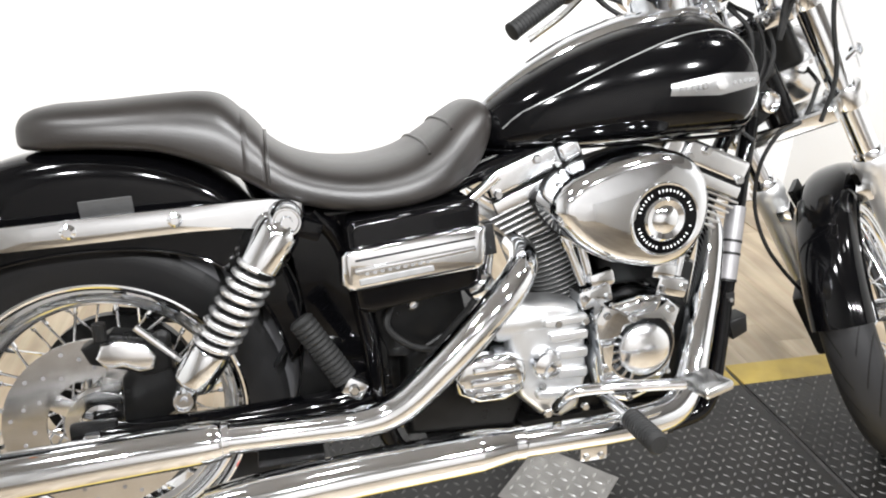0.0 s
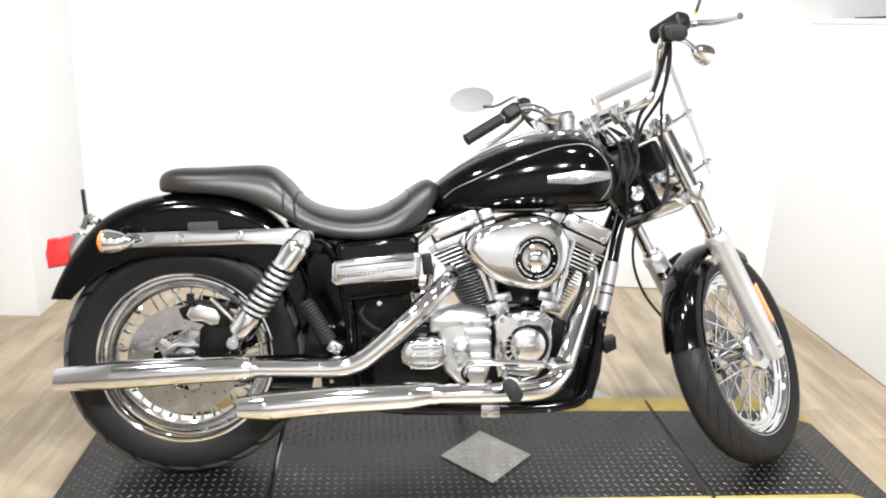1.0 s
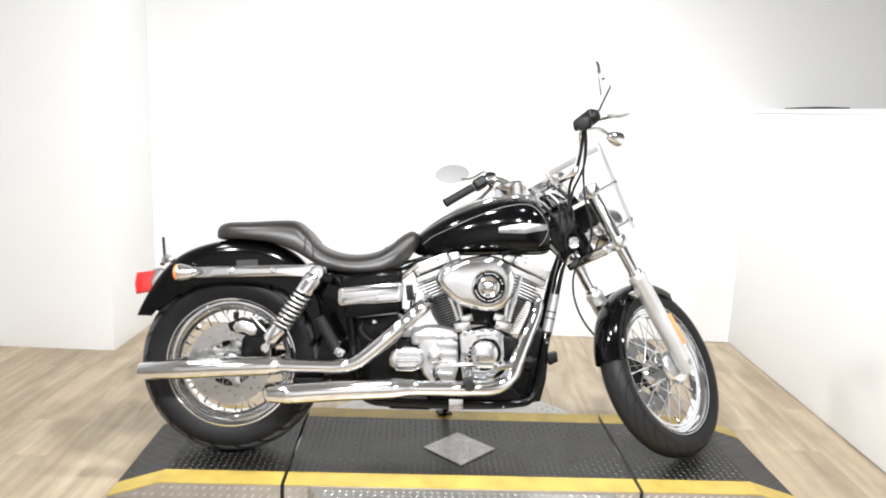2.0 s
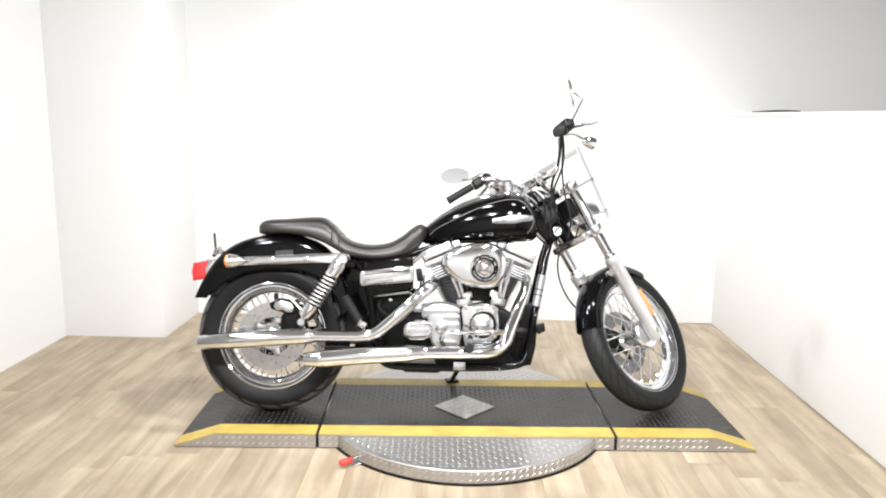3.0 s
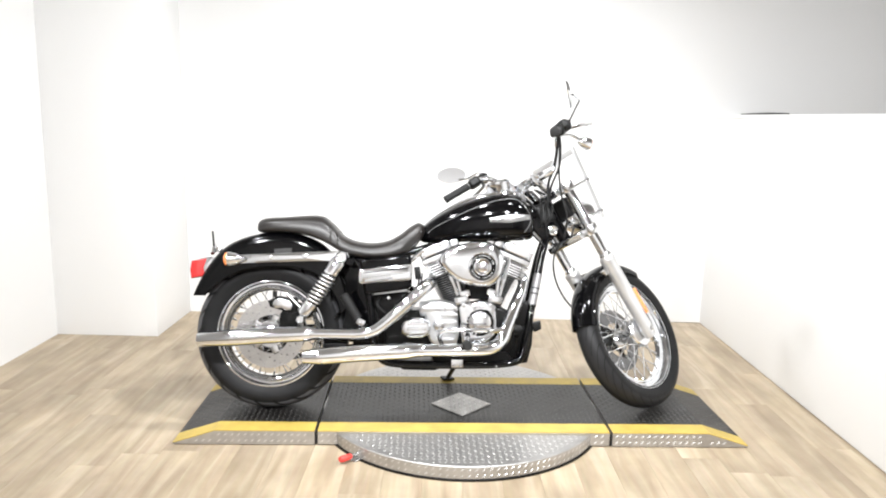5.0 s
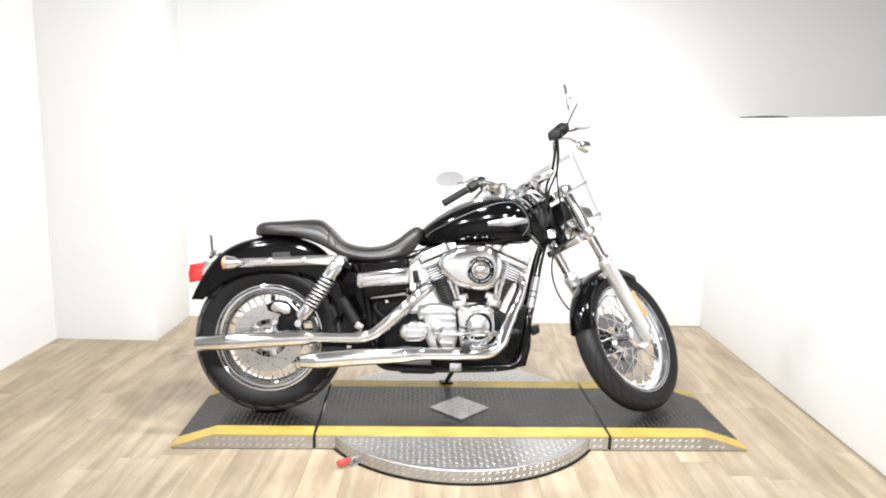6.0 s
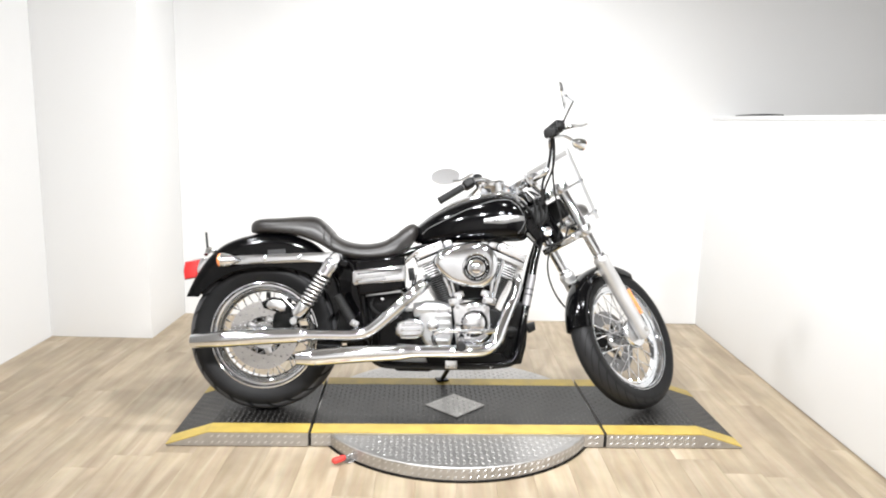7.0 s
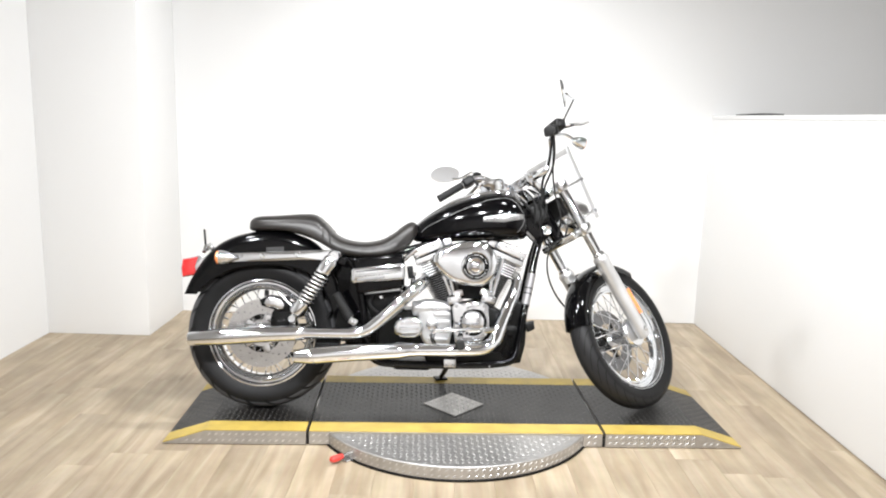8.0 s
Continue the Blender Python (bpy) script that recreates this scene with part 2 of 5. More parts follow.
def sweep(bm, pts, radius, seg=12, per=6, caps=True, flat=1.0):
    """A tube along a smooth line. radius: one number, or one for each point."""
    if not isinstance(radius, (list, tuple)):
        radius = [radius] * len(pts)
    line = catmull([(*p, r) for p, r in zip(pts, radius)], per) if per > 1 else [np.array((*p, r), float) for p, r in zip(pts, radius)]
    rings, up = [], None
    for i, q in enumerate(line):
        a = line[max(i - 1, 0)][:3]
        b = line[min(i + 1, len(line) - 1)][:3]
        d = Vector([float(w) for w in b - a]).normalized()
        if up is None:
            up = Vector((0, 1, 0)) if abs(d.y) < 0.8 else Vector((0, 0, 1))
        up = (up - d * up.dot(d)).normalized()
        side = d.cross(up)
        c = Vector([float(w) for w in q[:3]])
        rings.append([c + float(q[3]) * (up * math.cos(w) * flat + side * math.sin(w)) for w in [2 * math.pi * k / seg for k in range(seg)]])
    rings_to_faces(bm, rings, True, caps)
    return bm


def lathe(bm, profile, seg=64, m=None, close=False):
    """Turns a profile of (radius, height) about the z axis."""
    tmp = bmesh.new()
    prof = list(profile) + ([profile[0]] if close else [])
    rings = [[(max(r, 1e-4) * math.cos(2 * math.pi * k / seg), max(r, 1e-4) * math.sin(2 * math.pi * k / seg), h) for k in range(seg)] for r, h in prof]
    rings_to_faces(tmp, rings, True, not close)
    if close:
        bmesh.ops.remove_doubles(tmp, verts=tmp.verts, dist=1e-6)
    merge(bm, tmp, m)
    return bm


def prism(bm, outline, y0, y1, bevel=0.0, seg=3, m=None, dome=0.0):
    """An outline of (x, z), carried from y0 to y1; the face at y0 may bulge and is rounded."""
    tmp = bmesh.new()
    n = len(outline)
    cx, cz = sum(p[0] for p in outline) / n, sum(p[1] for p in outline) / n
    size = max(max(abs(p[0] - cx), abs(p[1] - cz)) for p in outline)
    sgn = 1 if y1 > y0 else -1
    rings = [[(x, y1, z) for x, z in outline]]
    for k in range(seg + 1):
        w = math.pi / 2 * k / seg
        sc = 1 - bevel / size * (1 - math.cos(w))
        rings.append([(cx + (x - cx) * sc, y0 + sgn * bevel * (1 - math.sin(w)), cz + (z - cz) * sc) for x, z in outline])
    if dome:
        sc0 = 1 - bevel / size
        for k in (1, 2, 3):
            sc = sc0 * (1 - k / 3.6)
            rings.append([(cx + (x - cx) * sc, y0 - sgn * dome * (1 - (1 - k / 3.6) ** 2), cz + (z - cz) * sc) for x, z in outline])
    rings_to_faces(tmp, rings)
    merge(bm, tmp, m)
    return bm


def along(a, b):
    """Turns z into the way from a to b, starting at a."""
    a, b = Vector(a), Vector(b)
    return Matrix.Translation(a) @ (b - a).to_track_quat("Z", "Y").to_matrix().to_4x4()


def rod(bm, a, b, r, seg=12, r2=None):
    h = (Vector(b) - Vector(a)).length
    return lathe(bm, [(r, 0), (r if r2 is None else r2, h)], seg, along(a, b))


def bolt_head(bm, p, r=0.008, h=0.006, side=-1):
    return lathe(bm, [(r, 0), (r, h * 0.7), (r * 0.75, h)], 6, along(p, (p[0], p[1] + side, p[2])))


TO_Y = Matrix.Rotation(radians(90), 4, "X")      # z axis to -y

# ---- the room ----
ROOM = Matrix.Rotation(radians(-2.0), 4, "Z")
LEFT, RIGHT, BACK, FRONT, HIGH = -2.405, 1.668, 1.69, -5.4, 3.6


def setting(name, size, centre, material, label, category, bevel=0.0):
    bm = bmesh.new()
    box(bm, size, Matrix.Translation(centre), bevel)
    ob = new(name, finish(bm, name, material))
    ob.matrix_basis = ROOM
    return tagged(ob, label, category, kind="structure")


FARX = 4.2
wide = FARX - LEFT + 0.4
setting("wall_north", (wide, 0.15, HIGH), ((LEFT + FARX) / 2, BACK + 0.075, HIGH / 2), WALL, "plain white painted wall behind the motorcycle", "wall")
setting("wall_west", (0.15, BACK - FRONT, HIGH), (LEFT - 0.075, (BACK + FRONT) / 2, HIGH / 2), WALL, "plain white painted side wall", "wall")
setting("wall_pier", (-1.80 - LEFT, BACK - 1.11, HIGH), ((LEFT - 1.80) / 2, (BACK + 1.11) / 2, HIGH / 2), WALL, "square white painted wall pier", "pier", 0.004)
setting("wall_east", (0.12, BACK - FRONT, 1.37), (RIGHT + 0.06, (BACK + FRONT) / 2, 0.685), WALL, "white half-height partition wall beside the ramp", "wall", 0.003)
setting("wall_cap", (0.126, BACK - FRONT, 0.025), (RIGHT + 0.06, (BACK + FRONT) / 2, 1.3825), WALL, "white cap along the partition wall", "trim", 0.004)
setting("wall_far_east", (0.15, BACK - FRONT, HIGH), (FARX + 0.075, (BACK + FRONT) / 2, HIGH / 2), EAST_TONE, "pale wall beyond the partition", "wall")
setting("wall_south", (wide, 0.15, HIGH), ((LEFT + FARX) / 2, FRONT - 0.075, HIGH / 2), SOUTH_WALL, "beige wall closing the showroom, out of view", "wall")
setting("ceiling", (wide, BACK - FRONT + 0.3, 0.1), ((LEFT + FARX) / 2, (BACK + FRONT) / 2, HIGH + 0.05), CEIL, "plain grey ceiling, out of view", "ceiling")
floor = setting("floor", (wide, BACK - FRONT + 0.3, 0.1), ((LEFT + FARX) / 2, (BACK + FRONT) / 2, -0.054), OAK, "pale oak vinyl plank floor", "floor")

# ceiling spot lamps: the far row on the stand, the near one crossing to the side walls, plus an added fill row on the
# wall behind
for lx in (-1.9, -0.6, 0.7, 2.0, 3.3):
    for ly, power in ((-3.6, SPOT_FAR), (-0.7, SPOT_NEAR), (-2.6, FILL_BACK)):
        # x = 3.3 is an added lamp that lifts the dim wall beyond the partition
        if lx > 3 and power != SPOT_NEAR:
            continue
        lamp = bpy.data.lights.new("spot_lamp", "SPOT")
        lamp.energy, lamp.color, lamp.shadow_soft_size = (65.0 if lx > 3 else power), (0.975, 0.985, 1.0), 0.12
        lamp.spot_size, lamp.spot_blend = radians(66 if power == SPOT_FAR else 82), 1.0
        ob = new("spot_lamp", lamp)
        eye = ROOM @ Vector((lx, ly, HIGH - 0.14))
        if power == FILL_BACK:
            aim = (lx * 0.8, FRONT, 1.5)
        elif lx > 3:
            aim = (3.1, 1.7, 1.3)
        elif power == SPOT_FAR:
            aim = (-lx * 0.65, 0.7, 0.2)
        else:
            aim = (1.7 if lx < 0 else -2.3, 0.9, 0.2)
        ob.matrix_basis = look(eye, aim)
        fix = tagged(empty("ceiling_light"), "round white ceiling spot light, assumed out of view", "ceiling light", "ceiling lights")
        fix.matrix_basis = ROOM @ pose(lx, ly, HIGH)
        bm = bmesh.new()
        lathe(bm, [(0.05, 0.0), (0.15, -0.01), (0.15, -0.10), (0.14, -0.10), (0.13, -0.02), (0.01, -0.02)], 32)
        part("housing", bm, CEIL, fix)

# ---- ramp platform with turntable ----
TOP = 0.065
NEAR, FAR_Y, SEAM, SLOPE, FOOT = -0.299, 0.343, 0.611, 1.025, 1.194
STRIP = 0.087


def lug_field(bm, pts, height, m=None, size=0.011):
    """Raised lozenges of tread plate at (x, y, turn)."""
    for x, y, a in pts:
        c, s = math.cos(a), math.sin(a)
        rim = []
        for u, v in ((-size, 0), (0, -size * 0.32), (size, 0), (0, size * 0.32)):
            rim.append((x + u * c - v * s, y + u * s + v * c, 0.0))
        ridge = [(x - size * 0.5 * c, y - size * 0.5 * s, height), (x + size * 0.5 * c, y + size * 0.5 * s, height)]
        if m is not None:
            rim, ridge = [m @ Vector(p) for p in rim], [m @ Vector(p) for p in ridge]
        v = [bm.verts.new(p) for p in rim + ridge]
        for fc in ((0, 1, 4), (1, 2, 5, 4), (2, 3, 5), (3, 0, 4, 5)):
            bm.faces.new([v[i] for i in fc])


def grid(x0, x1, y0, y1, pitch=0.026):
    out, j, y = [], 0, y0 + pitch * 0.5
    while y < y1 - pitch * 0.3:
        x, i = x0 + pitch * 0.5, 0
        while x < x1 - pitch * 0.3:
            out.append((x, y, radians(45 if (i + j) % 2 else -45)))
            x, i = x + pitch, i + 1
        y, j = y + pitch, j + 1
    return out


def slab(bm, outline, z0, z1):
    """A flat plate of any outline (x, y)."""
    lo = [bm.verts.new((x, y, z0)) for x, y in outline]
    hi = [bm.verts.new((x, y, z1)) for x, y in outline]
    n = len(outline)
    bm.faces.new(hi)
    bm.faces.new(lo[::-1])
    for i in range(n):
        bm.faces.new((lo[i], lo[(i + 1) % n], hi[(i + 1) % n], hi[i]))


ramp = tagged(empty("ramp_platform"), "low black tread-plate motorcycle platform with yellow edges", "ramp")
Z_PLATE = TOP - 0.004
for side in (-1, 0, 1):
    if side == 0:
        x0, x1 = -SEAM + 0.006, SEAM - 0.006
        bm = bmesh.new()
        slab(bm, [(x0, NEAR), (x1, NEAR), (x1, FAR_Y), (x0, FAR_Y)], 0.006, Z_PLATE)
        body = part("deck", bm, PLATE, ramp, "bare tread-plate body of the middle deck")
    else:
        xa, xb, xc = side * (SEAM + 0.007), side * SLOPE, side * FOOT
        bm = bmesh.new()
        prism(bm, [(xa, 0.004), (xa, Z_PLATE), (xb, Z_PLATE), (xc, 0.008), (xc, 0.004)], NEAR, FAR_Y)
        body = part("end_ramp", bm, PLATE, ramp, "bare tread-plate body of the sloping end ramp")
    # painted top skin, yellow strips and lugs
    flat0, flat1 = (x0, x1) if side == 0 else sorted((xa, xb))
    bm = bmesh.new()
    box(bm, (flat1 - flat0, FAR_Y - NEAR - 2 * STRIP, 0.004), pose((flat0 + flat1) / 2, (NEAR + FAR_Y) / 2, TOP - 0.002))
    part("black_deck_skin", bm, TREAD, body, "worn black tread-plate top", angle=25)
    bm = bmesh.new()
    lug_field(bm, grid(flat0, flat1, NEAR + STRIP, FAR_Y - STRIP, 0.0225), 0.0016, pose(0, 0, TOP), 0.0088)
    tagged(part("tread_relief", bm, TREAD_WORN, body, "raised lozenges worn grey", angle=25), kind="stuff")
    for y0, y1 in ((NEAR - 0.001, NEAR + STRIP), (FAR_Y - STRIP, FAR_Y + 0.001)):
        bm = bmesh.new()
        box(bm, (flat1 - flat0, y1 - y0, 0.004), pose((flat0 + flat1) / 2, (y0 + y1) / 2, TOP - 0.0016))
        part("yellow_edge", bm, YELLOW, body, "yellow painted edge strip", angle=25)
    if side:
        run = math.hypot(FOOT - SLOPE, TOP - 0.012)
        tilt = math.atan2(TOP - 0.012, FOOT - SLOPE)
        hinge = pose(xb, 0, TOP) @ Matrix.Rotation(0 if side > 0 else math.pi, 4, "Z") @ Matrix.Rotation(tilt, 4, "Y")
        bm = bmesh.new()
        w = FAR_Y - NEAR
        mid = (NEAR + FAR_Y) / 2 * side
        box(bm, (run, w - 2 * STRIP, 0.004), pose(run / 2, mid, -0.002))
        part("black_slope_skin", bm, TREAD, body, "black sloping end", xf=hinge)
        bm = bmesh.new()
        lug_field(bm, grid(0.004, run - 0.004, mid - w / 2 + STRIP, mid + w / 2 - STRIP, 0.0225), 0.0016, None, 0.0088)
        tagged(part("slope_relief", bm, TREAD_WORN, body, "raised lozenges worn grey", xf=hinge, angle=25), kind="stuff")
        for e in (-1, 1):
            bm = bmesh.new()
            box(bm, (run, STRIP + 0.001, 0.004), pose(run / 2, mid + e * (w / 2 - STRIP / 2 + 0.0005), -0.0016))
            part("yellow_edge", bm, YELLOW, body, "yellow painted edge strip", xf=hinge)
    # lugs of the bare near and far faces
    bm = bmesh.new()
    cells = [(x, y, radians(38)) for x, y, a in grid(flat0 + 0.004, flat1 - 0.004, 0.006, Z_PLATE - 0.002, 0.027)]
    if side:
        lo, hi = sorted((xb, xc))
        for x, z, a in grid(lo, hi, 0.006, Z_PLATE, 0.027):
            if z + 0.01 < Z_PLATE * (1 - abs(x - xb) / (FOOT - SLOPE)):
                cells.append((x, z, radians(38)))
    lug_field(bm, cells, 0.0012, pose(0, NEAR, 0, 90), 0.0105)
    tagged(part("face_relief", bm, PLATE_LUG, body, "raised lozenges of bare tread plate", angle=25), kind="stuff")
# seams
for sx in (-SEAM, SEAM):
    bm = bmesh.new()
    box(bm, (0.008, FAR_Y - NEAR - 0.012, TOP - 0.022), pose(sx + math.copysign(0.001, sx), (NEAR + FAR_Y) / 2, TOP / 2 - 0.007))
    part("hinge_strip", bm, RUBBER, ramp, "dark hinge strip between decks")
# bright lozenge plate in the middle
bm = bmesh.new()
D = 0.136
box(bm, (D * math.sqrt(2), D * math.sqrt(2), 0.004), pose(0, -0.008, TOP + 0.0035, 0, 0, 45), 0.0012, 1)
pts = [(x, y - 0.008, a) for x, y, a in grid(-D, D, -D, D, 0.0235) if abs(x) + abs(y) < D - 0.018]
cp = part("centre_plate", bm, PLATE_DULL, ramp, "bare metal lozenge plate", angle=25)
bm = bmesh.new()
lug_field(bm, pts, 0.0022, pose(0, 0, TOP + 0.0055), 0.0095)
tagged(part("plate_relief", bm, PLATE_LUG, cp, "raised lozenges of bare tread plate", angle=25), kind="stuff")

turn = tagged(empty("turntable"), "round bare tread-plate turntable under the platform", "turntable")
bm = bmesh.new()
CY, CR = 0.02, 0.615
lathe(bm, [(CR, 0.008), (CR, 0.055), (CR - 0.004, 0.059), (0.02, 0.059)], 128, pose(0, CY, 0))
disc = part("disc", bm, PLATE, turn)
bm = bmesh.new()
cells = []
for x, y, a in grid(-CR, CR, CY - CR, CY + CR, 0.0235):
    inside = math.hypot(x, y - CY) < CR - 0.02
    if inside and (y < NEAR - 0.015 or y > FAR_Y + 0.015):
        cells.append((x, y, a))
lug_field(bm, cells, 0.0016, pose(0, 0, 0.0592), 0.0095)
tagged(part("top_relief", bm, PLATE_LUG, disc, "raised lozenges of bare tread plate", angle=25), kind="stuff")
bm = bmesh.new()
n = 140
for k in range(n):
    w = 2 * math.pi * k / n
    if -0.3 < math.sin(w) * CR + CY < 0.36:
        continue
    for r, z in ((0, 0.020), (1, 0.044)):
        lug_field(bm, [(0, 0, radians(40))], 0.0016,
                  pose(CR * math.cos(w), CY + CR * math.sin(w), z, 0, 0, math.degrees(w) + 90) @ pose(0, 0, 0, 90, 0, 0), 0.010)
tagged(part("side_relief", bm, PLATE_LUG, disc, "raised lozenges on the turntable's rim", angle=25), kind="stuff")
bm = bmesh.new()
lathe(bm, [(CR + 0.006, 0.0), (CR + 0.006, 0.006), (CR - 0.02, 0.0075)], 128, pose(0, CY, 0))
part("base_ring", bm, BLACK_SATIN, disc, "black base ring")
# locking pin with a red grip
lock = tagged(empty("turntable_lock"), "small steel foot latch with a red grip", "latch")
lock.matrix_basis = pose(-0.435, -0.424, 0, 0, 0, 45)
bm = bmesh.new()
box(bm, (0.05, 0.036, 0.006), pose(0, 0.0, 0.004), 0.001, 1)
box(bm, (0.008, 0.036, 0.036), pose(0.018, 0, 0.022), 0.002, 1)
bracket = part("bracket", bm, BOLT, lock)
bm = bmesh.new()
rod(bm, (0.02, 0, 0.026), (-0.035, 0, 0.026), 0.006, 12)
part("pin", bm, BOLT, lock)
bm = bmesh.new()
sweep(bm, [(-0.03, 0, 0.026), (-0.05, 0, 0.026), (-0.075, 0.004, 0.026), (-0.082, 0.004, 0.026)], [0.011, 0.013, 0.013, 0.008], 12)
part("grip", bm, RED_PAINT, lock, "red plastic grip")

# thin dark strip added for the dark gap line along the partition cap
bm = bmesh.new()
sweep(bm, [(0, -0.30, 0.002), (0.004, -0.1, 0.003), (0.0, 0.10, 0.003), (0.006, 0.34, 0.002)], [0.002, 0.0035, 0.003, 0.0015], 8, 6, flat=2.0)
strip = new("dark_gap_strip", finish(bm, "dark_gap_strip", BLACK_PART))
strip.matrix_basis = ROOM @ pose(RIGHT + 0.02, 1.03, 1.396)
tagged(strip, "thin dark strip along the top of the partition wall", "strip")

# ---- the motorcycle ----
# its own axes: x ahead from the rear axle, y to its left, z up in its leaning plane
bike = tagged(empty("motorcycle"), "black and chrome cruiser motorcycle leaning on its side stand", "motorcycle")
LEAN_DEG, YAW_DEG = 11.0, 0.5
bike.matrix_basis = pose(-0.845, -0.055, TOP + 0.002, 0, 0, YAW_DEG) @ pose(0, 0, 0, -LEAN_DEG)
STEER, RAKE, TRAIL, XF, AXLE_Z = 42.0, radians(30.0), 0.119, 1.630, 0.330
up_axis = Vector((-math.sin(RAKE), 0, math.cos(RAKE)))
ground_pt = Vector((XF + TRAIL, 0, 0))
TIP = Matrix.Rotation(radians(-3.0), 4, "X")     # the front end falls a little further to its left
S0 = Matrix.Translation(ground_pt) @ Matrix.Rotation(radians(STEER), 4, up_axis) @ Matrix.Translation(-ground_pt)     # the bars
S = TIP @ S0                                     # the fork and wheel
RX, RZ = 0.008, 0.328


def fk(d, y=0.0, off=0.0):
    """A point d up the fork from the axle, off ahead of it, before the bars are turned."""
    return (XF - math.sin(RAKE) * d + math.cos(RAKE) * off, y, AXLE_Z + math.cos(RAKE) * d + math.sin(RAKE) * off)


def tyre_profile(rim_r, outer, half, n=14):
    """A round-crowned section from one bead to the other."""
    pts = []
    mid = (rim_r + outer) / 2
    for k in range(n + 1):
        w = math.pi * k / n
        y = -half * math.cos(w)
        b = (abs(math.sin(w)) ** 0.75)
        pts.append((mid - 0.008 + (outer - mid + 0.008) * b, y))
    bead = half * 0.74
    return [(rim_r - 0.004, -bead), (rim_r + 0.012, -bead * 1.12)] + pts + [(rim_r + 0.012, bead * 1.12), (rim_r - 0.004, bead)]


def wheel(name, label, at, rim_r, outer, half, rim_half, tyre_mat, spokes, hub_r, hub_half):
    """Laced chrome wheel about its own y axis."""
    bm = bmesh.new()
    h = rim_half
    lip = [(rim_r + 0.010, h - 0.004), (rim_r + 0.010, h), (rim_r + 0.0075, h + 0.0035), (rim_r + 0.0035, h + 0.0045), (rim_r, h + 0.0025), (rim_r - 0.0015, h - 0.003), (rim_r - 0.0025, h - 0.010),
           (rim_r - 0.006, h - 0.0135), (rim_r - 0.012, h - 0.0135), (rim_r - 0.0155, h - 0.016), (rim_r - 0.017, h - 0.022), (rim_r - 0.020, h - 0.026), (rim_r - 0.030, h * 0.40), (rim_r - 0.038, h * 0.34)]
    back = [(rim_r - 0.028, h * 0.3), (rim_r - 0.015, h - 0.022), (rim_r + 0.002, h - 0.010)]
    prof = [(r, -y) for r, y in back[::-1]] + back + lip + [(r, -y) for r, y in lip[::-1]]
    lathe(bm, prof, 96, TO_Y, close=True)
    w = part(name, bm, CHROME, bike, label, at=at)
    bm = bmesh.new()
    lathe(bm, tyre_profile(rim_r, outer, half), 120, TO_Y)
    bmesh.ops.delete(bm, geom=[f for f in bm.faces if len(f.verts) > 4], context="FACES")
    part("tyre", bm, tyre_mat, w, "black rubber tyre")
    bm = bmesh.new()
    hh = hub_half
    lathe(bm, [(0.012, -hh - 0.012), (0.022, -hh - 0.010), (hub_r, -hh), (hub_r + 0.004, -hh + 0.004), (hub_r, -hh + 0.009), (hub_r * 0.62, -hh + 0.02),
               (hub_r * 0.55, 0), (hub_r * 0.62, hh - 0.02), (hub_r, hh - 0.009), (hub_r + 0.004, hh - 0.004), (hub_r, hh), (0.022, hh + 0.01), (0.012, hh + 0.012)], 40, TO_Y)
    part("hub", bm, CHROME_WORN, w, "chromed wheel hub")
    bm = bmesh.new()
    lathe(bm, [(0.0022, 0), (0.0022, 1.0)], 7)
    mesh = finish(bm, "spoke", CHROME_WORN)
    bm = bmesh.new()
    lathe(bm, [(0.0042, 0), (0.0042, 0.016), (0.003, 0.018)], 7)
    nip = finish(bm, "spoke_nipple", CHROME)
    for k in range(spokes):
        sgn = -1 if k % 2 else 1
        cross = 1 if (k // 2) % 2 else -1
        a = 2 * math.pi * k / spokes
        b = a + cross * radians(38)
        p = Vector((hub_r * math.cos(b), sgn * (hh - 0.005), hub_r * math.sin(b)))
        q = Vector(((rim_r - 0.033) * math.cos(a), sgn * rim_half * 0.22, (rim_r - 0.033) * math.sin(a)))
        sp = new("spoke", mesh)
        sp.parent = w
        sp.matrix_basis = along(p, q) @ Matrix.Diagonal((1, 1, (q - p).length, 1))
        sp = new("spoke_nipple", nip)
        sp.parent = w
        sp.matrix_basis = along(q, p)
    return w


def brake_disc(parent, y, r, carrier, steel):
    bm = bmesh.new()
    lathe(bm, [(r * 0.56, -0.0025), (r, -0.0025), (r, 0.0025), (r * 0.56, 0.0025)], 72, pose(0, y, 0) @ TO_Y, close=True)
    d = part("brake_disc", bm, steel, parent, "drilled steel brake disc")
    bm = bmesh.new()
    # Grey discs laid on for the dark of the holes; nothing is pierced.
    for k in range(36):
        a = 2 * math.pi * k / 36
        rr = r * (0.68, 0.80, 0.91)[k % 3]
        lathe(bm, [(0.0033, -0.0006), (0.0033, 0.0008)], 8, pose(rr * math.cos(a), y - 0.003, rr * math.sin(a)) @ TO_Y)
    tagged(part("hole_discs", bm, SLEEVE, d, "grey discs standing for drilled holes"), kind="stuff")
    bm = bmesh.new()
    for k in range(5):
        a = 2 * math.pi * k / 5
        box(bm, (r * 0.34, 0.005, 0.03), pose(0, y, 0, 0, -math.degrees(a), 0) @ pose(r * 0.47, 0, 0), 0.003)
    lathe(bm, [(r * 0.24, -0.004), (r * 0.38, -0.004), (r * 0.38, 0.004), (r * 0.24, 0.004)], 40, pose(0, y, 0) @ TO_Y, close=True)
    part("disc_carrier", bm, carrier, d, "spoked disc carrier")
    return d


